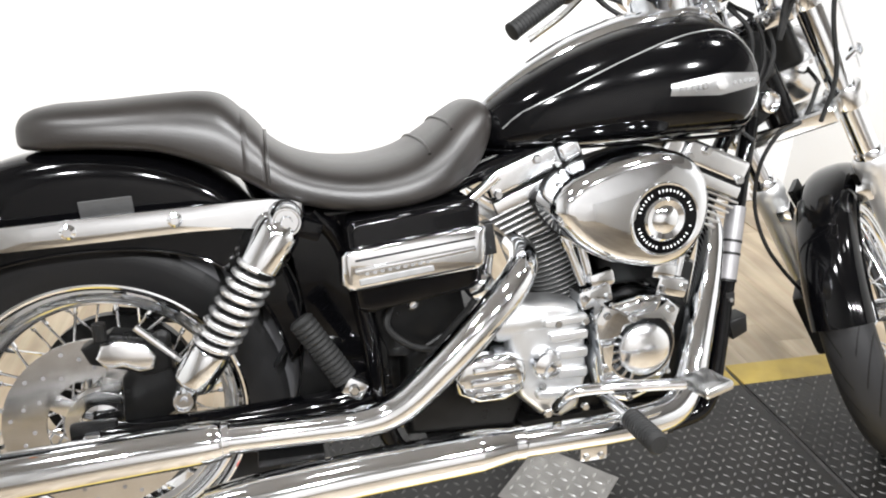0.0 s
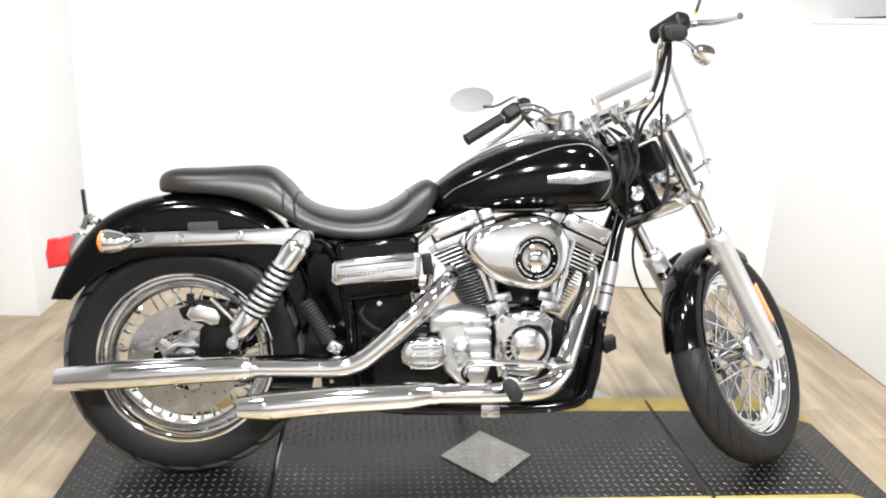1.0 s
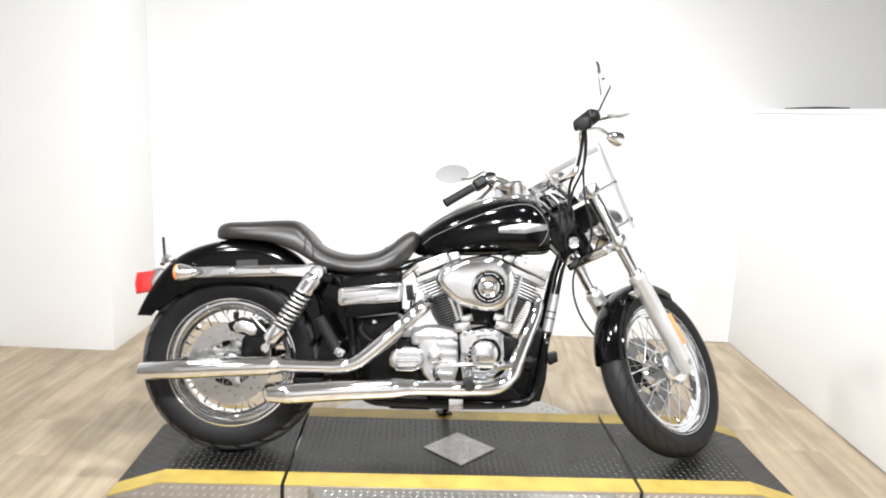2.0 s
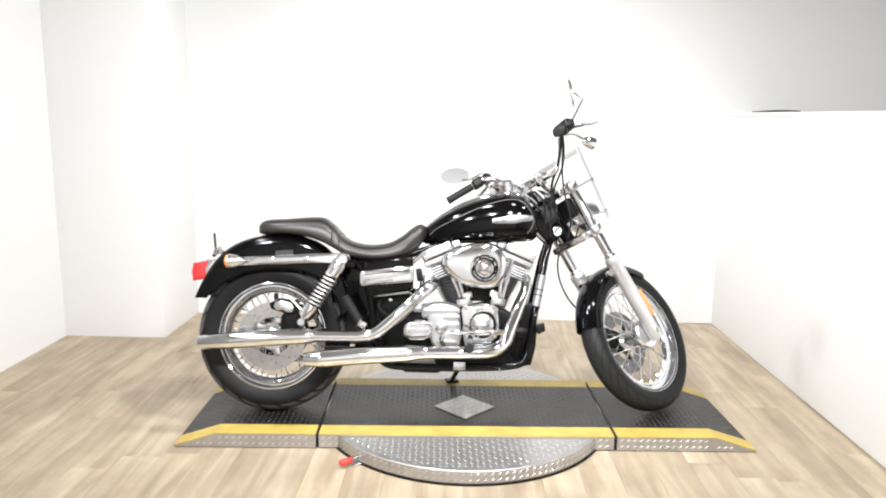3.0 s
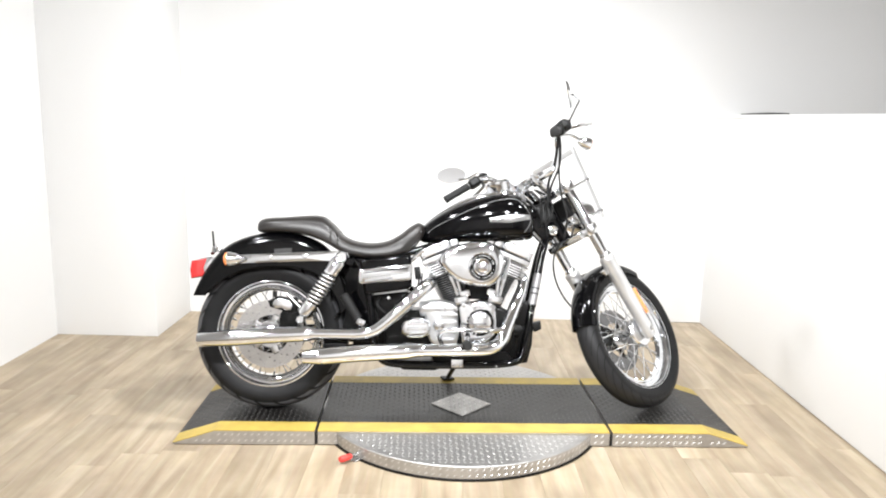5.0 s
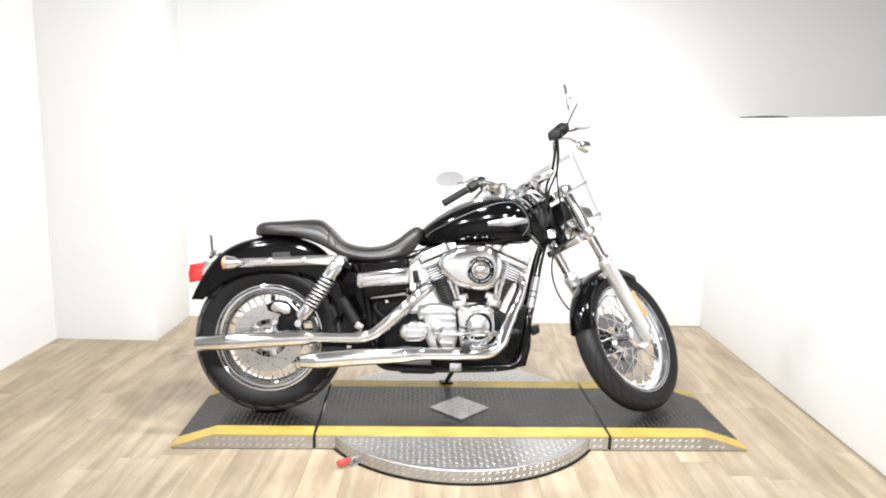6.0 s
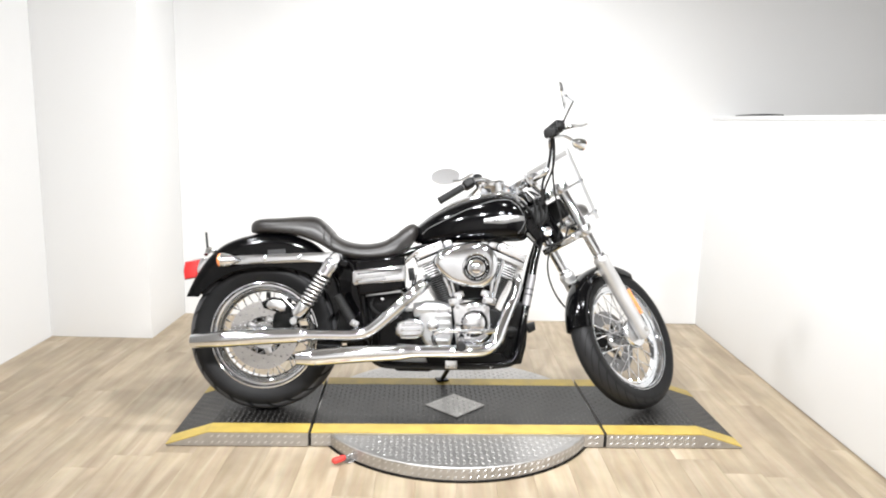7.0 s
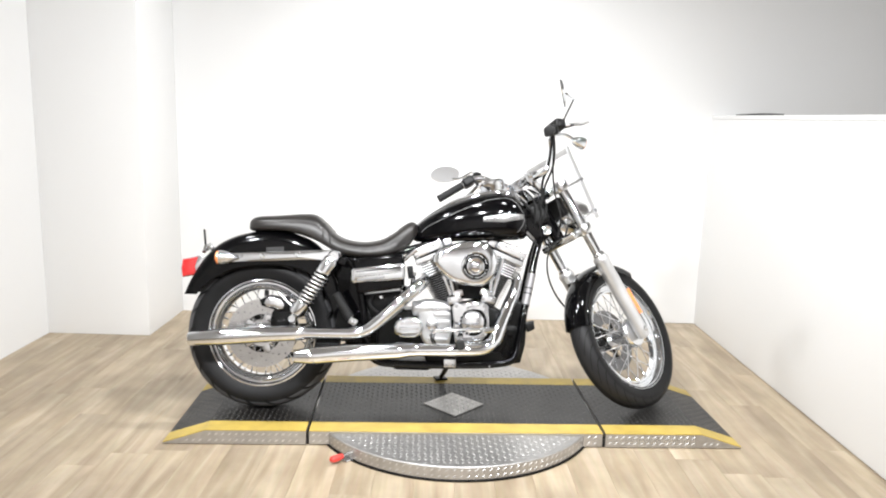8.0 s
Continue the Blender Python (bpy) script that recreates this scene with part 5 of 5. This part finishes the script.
# rider's peg, brake pedal, pillion pegs
for sd in (-1, 1):
    bm = bmesh.new()
    rod(bm, (0.850, sd * 0.14, 0.300), (0.845, sd * 0.265, 0.310), 0.013, 14)
    part("peg_stub", bm, CHROME, bike)
    bm = bmesh.new()
    prof = [(0.014, 0)]
    for k in range(11):
        prof += [(0.0185, 0.003 + 0.008 * k), (0.0185, 0.007 + 0.008 * k), (0.0165, 0.0085 + 0.008 * k)]
    prof += [(0.019, 0.092), (0.014, 0.098)]
    lathe(bm, prof, 20, along((0.845, sd * 0.255, 0.312), (0.840, sd * 0.40, 0.318)))
    part("footpeg", bm, RUBBER, bike, "ribbed black rubber footpeg")
    a, b = Vector((0.392, sd * 0.185, 0.405)), Vector((0.318, sd * 0.165, 0.520))
    bm = bmesh.new()
    prof = [(0.011, 0)]
    for k in range(13):
        prof += [(0.0205, 0.003 + 0.0085 * k), (0.0205, 0.0075 + 0.0085 * k), (0.0185, 0.009 + 0.0085 * k)]
    prof += [(0.021, 0.116), (0.015, 0.122)]
    lathe(bm, prof, 18, along(a, b))
    pp = part("pillion_peg", bm, RUBBER, bike, "folded black rubber pillion peg")
    bm = bmesh.new()
    box(bm, (0.036, 0.036, 0.03), pose(0.404, sd * 0.18, 0.393, 0, 30, 0), 0.006)
    bolt_head(bm, (0.402, sd * 0.20, 0.395), 0.009, 0.008, sd)
    part("peg_clevis", bm, CHROME, pp, "chrome peg clevis")
bm = bmesh.new()
sweep(bm, [(0.750, -0.165, 0.300), (0.735, -0.21, 0.33), (0.745, -0.24, 0.362), (0.78, -0.25, 0.370), (0.86, -0.262, 0.371), (0.93, -0.275, 0.372)], 0.0095, 12, 5)
bp = part("brake_pedal", bm, CHROME, bike, "chrome brake pedal lever")
bm = bmesh.new()
box(bm, (0.058, 0.066, 0.018), pose(0.955, -0.290, 0.376, 0, -8, 12), 0.008, 3)
part("pedal_pad", bm, ALU, bp, "worn pedal pad")

# belly: lower frame cover, side stand
bm = bmesh.new()
prism(bm, [(0.545, 0.215), (0.552, 0.196), (0.585, 0.180), (0.72, 0.178), (0.755, 0.190), (0.762, 0.215)], -0.095, 0.095, 0.010)
part("oil_pan", bm, BLACK_SATIN, bike, "black oil pan")
bm = bmesh.new()
sweep(bm, [(0.83, 0.12, 0.20), (0.82, 0.21, 0.145), (0.802, 0.345, 0.080)], [0.014, 0.012, 0.010], 12, 4)
js = part("side_stand", bm, BLACK_SATIN, bike, "black side stand carrying the machine")
bm = bmesh.new()
box(bm, (0.06, 0.045, 0.010), pose(0.80, 0.352, 0.0735, 11, 0, 20), 0.004)
part("stand_foot", bm, BLACK_SATIN, js)
bm = bmesh.new()
prism(bm, [(1.07, 0.20), (1.13, 0.21), (1.15, 0.29), (1.155, 0.37), (1.10, 0.37), (1.085, 0.29)], -0.06, 0.06, 0.01)
part("voltage_regulator", bm, BLACK_SATIN, bike, "black finned regulator")
bm = bmesh.new()
prism(bm, [(1.145, 0.385), (1.185, 0.395), (1.19, 0.36), (1.16, 0.345)], -0.07, -0.03, 0.006)
part("horn_bracket", bm, BLACK_PART, bike)

rng_c = random.Random(11)
for x, y, z, w, h in ((1.118, -0.060, 0.300, 0.030, 0.026), (1.100, -0.070, 0.248, 0.026, 0.020), (1.060, -0.085, 0.218, 0.034, 0.016), (1.145, -0.055, 0.430, 0.020, 0.030), (0.985, -0.112, 0.203, 0.040, 0.014)):
    bm = bmesh.new()
    box(bm, (w, 0.03, h), pose(x, y, z, 0, rng_c.uniform(-50, 50), 0), 0.004)
    clip = part("frame_clip", bm, BLACK_PART, bike, "black clip on the frame tube")
    bm = bmesh.new()
    bolt_head(bm, (x, y - 0.015, z), 0.005, 0.005)
    part("clip_screw", bm, BOLT, clip)
# ---- steering head and front end ----
bm = bmesh.new()
rod(bm, fk(0.53, 0, -0.062), fk(0.74, 0, -0.062), 0.030, 24)
part("steering_head", bm, BLACK, bike, "gloss black steering head", xf=S)
bm = bmesh.new()
prism(bm, [(1.12, 0.86), (1.16, 0.90), (1.20, 0.92), (1.235, 0.86), (1.268, 0.80), (1.262, 0.765), (1.235, 0.748), (1.20, 0.755), (1.16, 0.80)], -0.032, 0.032, 0.014, 4)
part("head_gusset", bm, BLACK, bike, xf=TIP)
bm = bmesh.new()
lathe(bm, [(0.016, -0.01), (0.021, 0), (0.021, 0.008), (0.017, 0.011), (0.011, 0.007), (0.002, 0.007)], 28, along((1.250, -0.033, 0.797), (1.250, -1, 0.797)))
part("steering_lock", bm, CHROME, bike, "round chrome steering lock cover", xf=TIP)
# looms and cables beside the head
for k, pts in enumerate(([(1.150, -0.035, 0.975), (1.185, -0.055, 0.93), (1.195, -0.050, 0.87), (1.19, -0.03, 0.81), (1.15, 0.0, 0.79)],
                         [(1.165, -0.015, 0.985), (1.205, -0.050, 0.94), (1.222, -0.052, 0.88), (1.215, -0.045, 0.83), (1.225, -0.03, 0.77)],
                         [(1.18, 0.01, 0.985), (1.228, -0.025, 0.95), (1.245, -0.045, 0.90), (1.235, -0.045, 0.85), (1.21, -0.02, 0.79)])):
    bm = bmesh.new()
    sweep(bm, pts, (0.0045, 0.0034, 0.0048, 0.0030)[k], 8, 6)
    part("wiring_loom", bm, RUBBER, bike, "black wiring loom", xf=TIP)
bm = bmesh.new()
box(bm, (0.075, 0.05, 0.10), pose(1.212, -0.018, 0.875, 0, -28, 0), 0.02, 4)
part("ignition_cover", bm, BLACK_PART, bike, "black ignition cover", xf=TIP)
for x, z in ((1.192, 0.945), (1.212, 0.945)):
    bm = bmesh.new()
    bolt_head(bm, (x, -0.060, z), 0.006, 0.006)
    part("loom_clip", bm, CHROME, bike, "small chrome clip", xf=TIP)

for sd in (-1, 1):
    y = sd * 0.106
    bm = bmesh.new()
    m = along(fk(-0.035, y, 0.0), fk(1.0, y, 0.0))
    lathe(bm, [(0.012, -0.004), (0.026, 0.0), (0.030, 0.02), (0.030, 0.06), (0.0295, 0.10), (0.032, 0.20), (0.033, 0.380), (0.036, 0.385), (0.036, 0.405), (0.032, 0.412), (0.025, 0.415)], 28, m)
    fl = part("fork_slider", bm, SLIDER, bike, "satin aluminium fork slider", xf=S)
    bm = bmesh.new()
    lathe(bm, [(0.0245, 0.30), (0.0245, 0.785), (0.022, 0.797), (0.002, 0.80)], 28, m)
    part("fork_tube", bm, CHROME, bike, "chrome fork tube", xf=S)
    bm = bmesh.new()
    lathe(bm, [(0.028, 0.405), (0.029, 0.412), (0.028, 0.424), (0.0248, 0.43)], 28, m)
    part("slider_collar", bm, CHROME_WORN, fl, xf=S)
    bm = bmesh.new()
    box(bm, (0.06, 0.022, 0.055), Matrix(m) @ pose(0.0, 0, 0.035), 0.008)
    lathe(bm, [(0.017, 0), (0.017, 0.014), (0.010, 0.02)], 6, along((XF, y + sd * 0.012, AXLE_Z), (XF, y + sd, AXLE_Z)))
    part("axle_clamp", bm, ALU, fl, xf=S)
    bm = bmesh.new()
    box(bm, (0.022, 0.004, 0.125), Matrix.Translation(fk(0.128, y + sd * 0.031, 0.022)) @ Matrix.Rotation(-RAKE, 4, "Y"), 0.002, 2)
    part("reflector", bm, AMBER, fl, "orange side reflector", xf=S)
    # fender mounts
    bm = bmesh.new()
    box(bm, (0.045, 0.03, 0.028), Matrix.Translation(fk(0.315, sd * 0.08, -0.028)) @ Matrix.Rotation(-RAKE, 4, "Y"), 0.006)
    part("fender_mount", bm, ALU, fl, xf=S)
for d, r, lab in ((0.515, 0.040, "lower"), (0.735, 0.038, "upper")):
    bm = bmesh.new()
    turn_m = Matrix.Translation(fk(d, 0, -0.02)) @ Matrix.Rotation(-RAKE, 4, "Y")
    box(bm, (0.095, 0.20, 0.036), turn_m @ pose(-0.018, 0, 0), 0.012, 3)
    for sd in (-1, 1):
        lathe(bm, [(0.034, -0.022), (0.036, -0.018), (0.036, 0.018), (0.034, 0.022)], 28, Matrix.Translation(fk(d, sd * 0.106, 0)) @ Matrix.Rotation(-RAKE, 4, "Y"))
    part("triple_clamp", bm, CHROME_WORN if d > 0.6 else ALU, bike, "bright fork clamp", xf=S)

# front fender
R_F = 0.347
bm = bmesh.new()
rows = []
for k in range(33):
    a = radians(179 - (179 - 72) * k / 32)
    row = []
    tip = min(1.0, 0.62 + 0.38 * math.sin(math.pi * min(k / 32 * 4, (1 - k / 32) * 4, 1) / 2))
    for j in range(-8, 9):
        w = j / 8
        drop = 0.052 * abs(w) ** 2.4
        rr = R_F - drop
        y = 0.059 * math.sin(w * math.pi / 2)
        row.append((XF + rr * math.cos(a), y, AXLE_Z + rr * math.sin(a)))
    rows.append(row)
skin(bm, rows, 0.0028)
ff = part("front_fender", bm, BLACK, bike, "gloss black front fender", xf=S, angle=50)
for sd in (-1, 1):
    bm = bmesh.new()
    sweep(bm, [(r[0 if sd < 0 else -1][0], sd * 0.0595, r[0 if sd < 0 else -1][2]) for r in rows[::4]], 0.003, 8, 4)
    part("rolled_edge", bm, BLACK, ff, xf=S)
    bm = bmesh.new()
    prism(bm, [(XF - 0.13, AXLE_Z + 0.255), (XF - 0.06, AXLE_Z + 0.29), (XF - 0.10, AXLE_Z + 0.33), (XF - 0.17, AXLE_Z + 0.30)], sd * 0.070, sd * 0.058, 0.004)
    part("fender_bracket", bm, BLACK_SATIN, ff, "black fender bracket", xf=S)
bm = bmesh.new()
for dx, dz in ((-0.13, 0.285), (-0.105, 0.305), (-0.085, 0.285)):
    bolt_head(bm, (XF + dx, -0.074, AXLE_Z + dz), 0.006, 0.006)
part("fender_bolt", bm, CHROME, ff, xf=S)
# front caliper on the far side
bm = bmesh.new()
box(bm, (0.085, 0.06, 0.16), Matrix.Translation(fk(0.08, 0.085, -0.095)) @ Matrix.Rotation(-RAKE, 4, "Y"), 0.012)
part("front_caliper", bm, BLACK_SATIN, bike, "black front brake caliper", xf=S)
bm = bmesh.new()
rod(bm, (XF, -0.12, AXLE_Z), (XF, 0.12, AXLE_Z), 0.012, 16)
part("front_axle", bm, CHROME, bike, xf=S)

# headlamp
hc = Vector(fk(0.60, 0, 0.10))
HM = Matrix.Translation(hc) @ Matrix.Rotation(radians(90), 4, "Y")
bm = bmesh.new()
lathe(bm, [(0.006, -0.105), (0.035, -0.095), (0.062, -0.060), (0.076, -0.015), (0.080, 0.025), (0.084, 0.035), (0.084, 0.050), (0.074, 0.052)], 44, HM)
hl = part("headlamp", bm, POLISHED, bike, "round chrome headlamp", xf=S)
bm = bmesh.new()
lathe(bm, [(0.076, 0.040), (0.076, 0.052), (0.05, 0.060), (0.002, 0.064)], 44, HM)
part("lens", bm, LENS, hl, "clear headlamp lens", xf=S)
bm = bmesh.new()
rod(bm, fk(0.60, 0, -0.03), tuple(hc), 0.014, 14)
part("headlamp_bracket", bm, CHROME, hl, xf=S)
bm = bmesh.new()
box(bm, (0.042, 0.11, 0.095), Matrix.Translation(fk(0.655, -0.01, 0.012)) @ Matrix.Rotation(-RAKE, 4, "Y"), 0.018, 4)
part("fork_cover", bm, BLACK_PART, bike, "black cover between the fork clamps", xf=S)

# handlebar on risers
HBX, HBZ = 1.125, 0.995
for sd in (-1, 1):
    bm = bmesh.new()
    rod(bm, S0.inverted() @ S @ Vector(fk(0.735, sd * 0.045, -0.035)), (HBX, sd * 0.045, HBZ), 0.018, 18)
    box(bm, (0.050, 0.034, 0.050), pose(HBX, sd * 0.045, HBZ, 0, -25, 0), 0.010, 3)
    part("riser", bm, CHROME, bike, "chrome handlebar riser", xf=S0)
bm = bmesh.new()
box(bm, (0.056, 0.150, 0.026), pose(HBX, 0, HBZ + 0.018, 0, -25, 0), 0.010, 3)
part("bar_clamp", bm, CHROME, bike, "chrome handlebar clamp", xf=S0)
BAR = [(HBX, 0.0, HBZ), (HBX, 0.12, HBZ), (HBX + 0.008, 0.150, HBZ + 0.022), (HBX + 0.004, 0.180, HBZ + 0.075), (HBX - 0.020, 0.212, HBZ + 0.115), (HBX - 0.055, 0.246, HBZ + 0.122), (HBX - 0.10, 0.288, HBZ + 0.097), (HBX - 0.194, 0.350, HBZ + 0.037)]
bm = bmesh.new()
sweep(bm, [(x, -y, z) for x, y, z in BAR[::-1]] + BAR[1:], 0.0125, 14, 5)
hb = part("handlebar", bm, CHROME, bike, "wide chrome handlebar", xf=S0)
for sd in (-1, 1):
    g0, g1 = Vector((HBX - 0.100, sd * 0.288, HBZ + 0.097)), Vector((HBX - 0.198, sd * 0.352, HBZ + 0.035))
    way = (g1 - g0).normalized()
    bm = bmesh.new()
    prof = [(0.013, 0)]
    for k in range(15):
        prof += [(0.0175, 0.002 + 0.0082 * k), (0.0175, 0.0065 + 0.0082 * k), (0.0165, 0.0078 + 0.0082 * k)]
    prof += [(0.0185, 0.127), (0.0185, 0.132), (0.012, 0.134)]
    lathe(bm, prof, 20, along(g0, g1))
    part("grip", bm, RUBBER, hb, "black rubber grip", xf=S0)
    hm = along(g0, g0 - way)
    bm = bmesh.new()
    box(bm, (0.052, 0.046, 0.060), hm @ pose(0, 0, 0.034), 0.018, 4)
    sw = part("switch_housing", bm, BLACK_PART, hb, "black switch housing", xf=S0)
    bm = bmesh.new()
    if sd < 0:
        box(bm, (0.050, 0.105, 0.046), Matrix.Translation(g0 - way * 0.060 + Vector((0.030, 0.012, 0.024))) @ Matrix.Rotation(radians(-10), 4, "Z"), 0.017, 4)
        part("master_cylinder", bm, BLACK_PART, hb, "black brake fluid reservoir", xf=S0)
    else:
        box(bm, (0.036, 0.03, 0.045), Matrix.Translation(g0 - way * 0.078 + Vector((0.012, 0, 0.004))), 0.008)
        part("clutch_perch", bm, BLACK_PART, hb, xf=S0)
    # lever
    p0 = g0 - way * 0.07 + (Vector((0.085, 0, 0.040)) if sd < 0 else Vector((0.040, 0, -0.002)))
    bm = bmesh.new()
    sweep(bm, [tuple(p0), tuple(p0 + Vector((0.015, sd * 0.035, -0.004))), tuple(p0 + Vector((0.002, sd * 0.09, -0.032))), tuple(p0 + Vector((-0.022, sd * 0.140, -0.054))), tuple(p0 + Vector((-0.034, sd * 0.160, -0.062)))],
          [0.009, 0.009, 0.008, 0.0075, 0.009], 10, 5)
    part("lever", bm, ALU, hb, "slim hand lever", xf=S0)
    # mirror
    if sd > 0:
        ms = g0 - way * 0.06 + Vector((0.005, 0, 0.02))
        mc = Vector((HBX - 0.105, 0.392, HBZ + 0.200))
        stem = [ms, ms + Vector((0.02, 0.02, 0.035)), ms.lerp(mc, 0.6) + Vector((0.026, 0.012, -0.008)), mc + Vector((0.014, 0.020, -0.004))]
        MM = Matrix.Translation(mc) @ Matrix.Rotation(radians(55), 4, "Z") @ Matrix.Rotation(radians(-110), 4, "Y")
    else:
        # turned on its stem until it stands almost edge-on to the room
        mc = Vector((HBX - 0.118, -0.392, HBZ + 0.210))
        stem = [Vector((HBX - 0.080, -0.345, HBZ + 0.125)), Vector((HBX - 0.040, -0.352, HBZ + 0.185)), Vector((HBX - 0.002, -0.357, HBZ + 0.240)), Vector((HBX - 0.040, -0.375, HBZ + 0.222)), mc + Vector((0.010, -0.012, -0.004))]
        long_axis = Vector((-0.755, -0.578, 0.301)).normalized()
        face = Vector((-0.68, 0.72, 0.06))
        face = (face - long_axis * face.dot(long_axis)).normalized()
        MM = Matrix.Translation(mc) @ Matrix((long_axis.cross(face), long_axis, face)).transposed().to_4x4()
    MM = MM @ Matrix.Diagonal((0.62, 1.12, 1.0, 1))
    bm = bmesh.new()
    sweep(bm, [tuple(p) for p in stem], 0.005, 10, 5)
    mi = part("mirror", bm, CHROME, hb, "chrome oval mirror", xf=S0)
    bm = bmesh.new()
    lathe(bm, [(0.030, -0.012), (0.056, -0.008), (0.064, -0.001), (0.062, 0.003), (0.058, 0.003)], 40, MM)
    part("mirror_shell", bm, CHROME, mi, xf=S0)
    bm = bmesh.new()
    lathe(bm, [(0.060, 0.0015), (0.060, 0.0028)], 40, MM)
    part("mirror_glass", bm, MIRROR, mi, "mirror glass", xf=S0)
    # front indicator below the perch
    fc = Vector((HBX + 0.130, sd * 0.250, HBZ + 0.115))
    bm = bmesh.new()
    sweep(bm, [(HBX - 0.02, sd * 0.225, HBZ + 0.125), (HBX + 0.05, sd * 0.24, HBZ + 0.140), tuple(fc + Vector((-0.03, 0, 0.0)))], 0.007, 12, 5)
    lathe(bm, [(0.006, -0.055), (0.018, -0.040), (0.027, -0.012), (0.029, 0.008), (0.027, 0.010)], 30, Matrix.Translation(fc) @ Matrix.Rotation(radians(90), 4, "Y"))
    fs = part("turn_signal", bm, CHROME, hb, "chrome bullet turn signal with an amber lens", xf=S0)
    bm = bmesh.new()
    lathe(bm, [(0.0265, 0.005), (0.026, 0.014), (0.018, 0.020), (0.002, 0.022)], 30, Matrix.Translation(fc) @ Matrix.Rotation(radians(90), 4, "Y"))
    part("lens", bm, AMBER, fs, "amber lens", xf=S0)
    # cables along the bar
    for j, (oy, oz) in enumerate(((0.0, 0.018), (0.012, -0.018), (-0.016, -0.004))):
        bm = bmesh.new()
        st = g0 - way * 0.065
        if j < 2:
            pts = [tuple(st), (HBX - 0.045 + oy, sd * 0.236, HBZ + 0.080 + oz * 0.6), (HBX - 0.012 + oy, sd * 0.186, HBZ + 0.030 + oz), (HBX + 0.010 + oy, sd * 0.135, HBZ - 0.006 + oz * 0.6), (HBX + 0.035 + oy, sd * 0.080, HBZ - 0.030 + oz * 0.5), (HBX + 0.06, sd * 0.035, HBZ - 0.10)]
        else:
            pts = [tuple(st), (HBX - 0.03, sd * 0.225, HBZ + 0.055), (HBX + 0.012, sd * 0.165, HBZ - 0.02), (HBX + 0.045, sd * 0.13, HBZ - 0.10), (HBX + 0.085, sd * 0.105, HBZ - 0.19), (HBX + 0.10, sd * 0.06, HBZ - 0.26)]
        sweep(bm, pts, (0.0058, 0.0050, 0.0042)[j], 8, 5)
        part("control_cable", bm, RUBBER, hb, "black control cable", xf=S0)

# brake hose loop in front of the steering head
bm = bmesh.new()
pts = [S @ Vector(fk(0.68, -0.03, 0.03)), S @ Vector(fk(0.56, -0.060, 0.045)), Vector((1.348, 0.0, 0.821)), Vector((1.325, 0.0, 0.762)), Vector((1.28, 0.01, 0.734)), Vector((1.259, 0.03, 0.67)), Vector((1.27, 0.05, 0.584)), Vector((1.311, 0.06, 0.498)), Vector((1.377, 0.07, 0.424)), S @ Vector(fk(0.12, 0.085, -0.10))]
sweep(bm, [tuple(p) for p in pts], 0.0042, 8, 6)
part("brake_line", bm, RUBBER, bike, "thin black front brake line")

# clear windscreen on two flat brackets
bm = bmesh.new()
rows = []
for i in range(17):
    v = i / 16
    hw = 0.155 + 0.06 * math.sin(math.pi * min(1, v * 1.05) * 0.62) - 0.13 * max(0, v - 0.72) ** 1.5 / 0.28 ** 1.5 - 0.05 * max(0, 0.2 - v) / 0.2
    row = []
    for j in range(-8, 9):
        u = j / 8
        row.append(fk(0.56 + 0.52 * v, hw * u, 0.160 - 0.05 * u * u + 0.085 * v))
    rows.append(row)
rings_to_faces(bm, rows, closed=False, caps=False)
bmesh.ops.solidify(bm, geom=list(bm.faces), thickness=0.003)
ws = part("windscreen", bm, SCREEN, bike, "clear acrylic windscreen on the fork", xf=S0, angle=60)
ws.visible_shadow = False
bm = bmesh.new()
box(bm, (0.004, 0.288, 0.026), Matrix.Translation(fk(0.868, 0.036, 0.172)) @ Matrix.Rotation(-RAKE + radians(8), 4, "Y"), 0.0015, 2)
part("cross_brace", bm, SLIDER, ws, "flat pale metal brace across the screen", xf=S0)
for sd, by in ((-1, -0.102), (1, 0.165)):
    bm = bmesh.new()
    pts = [fk(0.53, by, 0.126), fk(0.62, by, 0.140), fk(0.72, by, 0.156), fk(0.80, by, 0.168), fk(0.885, by, 0.182)]
    sweep(bm, pts, 0.015, 10, 4, flat=0.30)
    br = part("screen_bracket", bm, SLIDER, ws, "metal screen bracket", xf=S0)
    for d in (0.565, 0.72):
        bm = bmesh.new()
        rod(bm, S0.inverted() @ S @ Vector(fk(d, sd * 0.106, 0.02)), fk(d, sd * 0.102, 0.045 + d * 0.15), 0.007, 12)
        lathe(bm, [(0.013, 0), (0.013, 0.012), (0.006, 0.016)], 16, along(fk(d, sd * 0.102, 0.040 + d * 0.15), fk(d, sd * 0.102, 0.25)))
        part("screen_clamp", bm, CHROME, ws, "chrome screen clamp", xf=S0)

# ---- floor planks, last ----
PLANK_W, PLANK_L = 0.15, 0.92
bm = bmesh.new()
box(bm, (PLANK_W - 0.0005, PLANK_L - 0.0005, 0.004), pose(0, 0, -0.002), 0.0004, 1)
plank_mesh = finish(bm, "plank", OAK)
rng = random.Random(4)
u = LEFT + PLANK_W / 2
while u < RIGHT + 0.02:
    v = BACK - PLANK_L * rng.random()
    while v > -2.6:
        y0, y1 = v - PLANK_L / 2, min(v + PLANK_L / 2, BACK)
        ob = new("plank", plank_mesh)
        ob.parent = floor
        ob.matrix_basis = pose(u, (y0 + y1) / 2, 0) @ Matrix.Diagonal((1, (y1 - y0) / PLANK_L, 1, 1))
        v -= PLANK_L
    u += PLANK_W
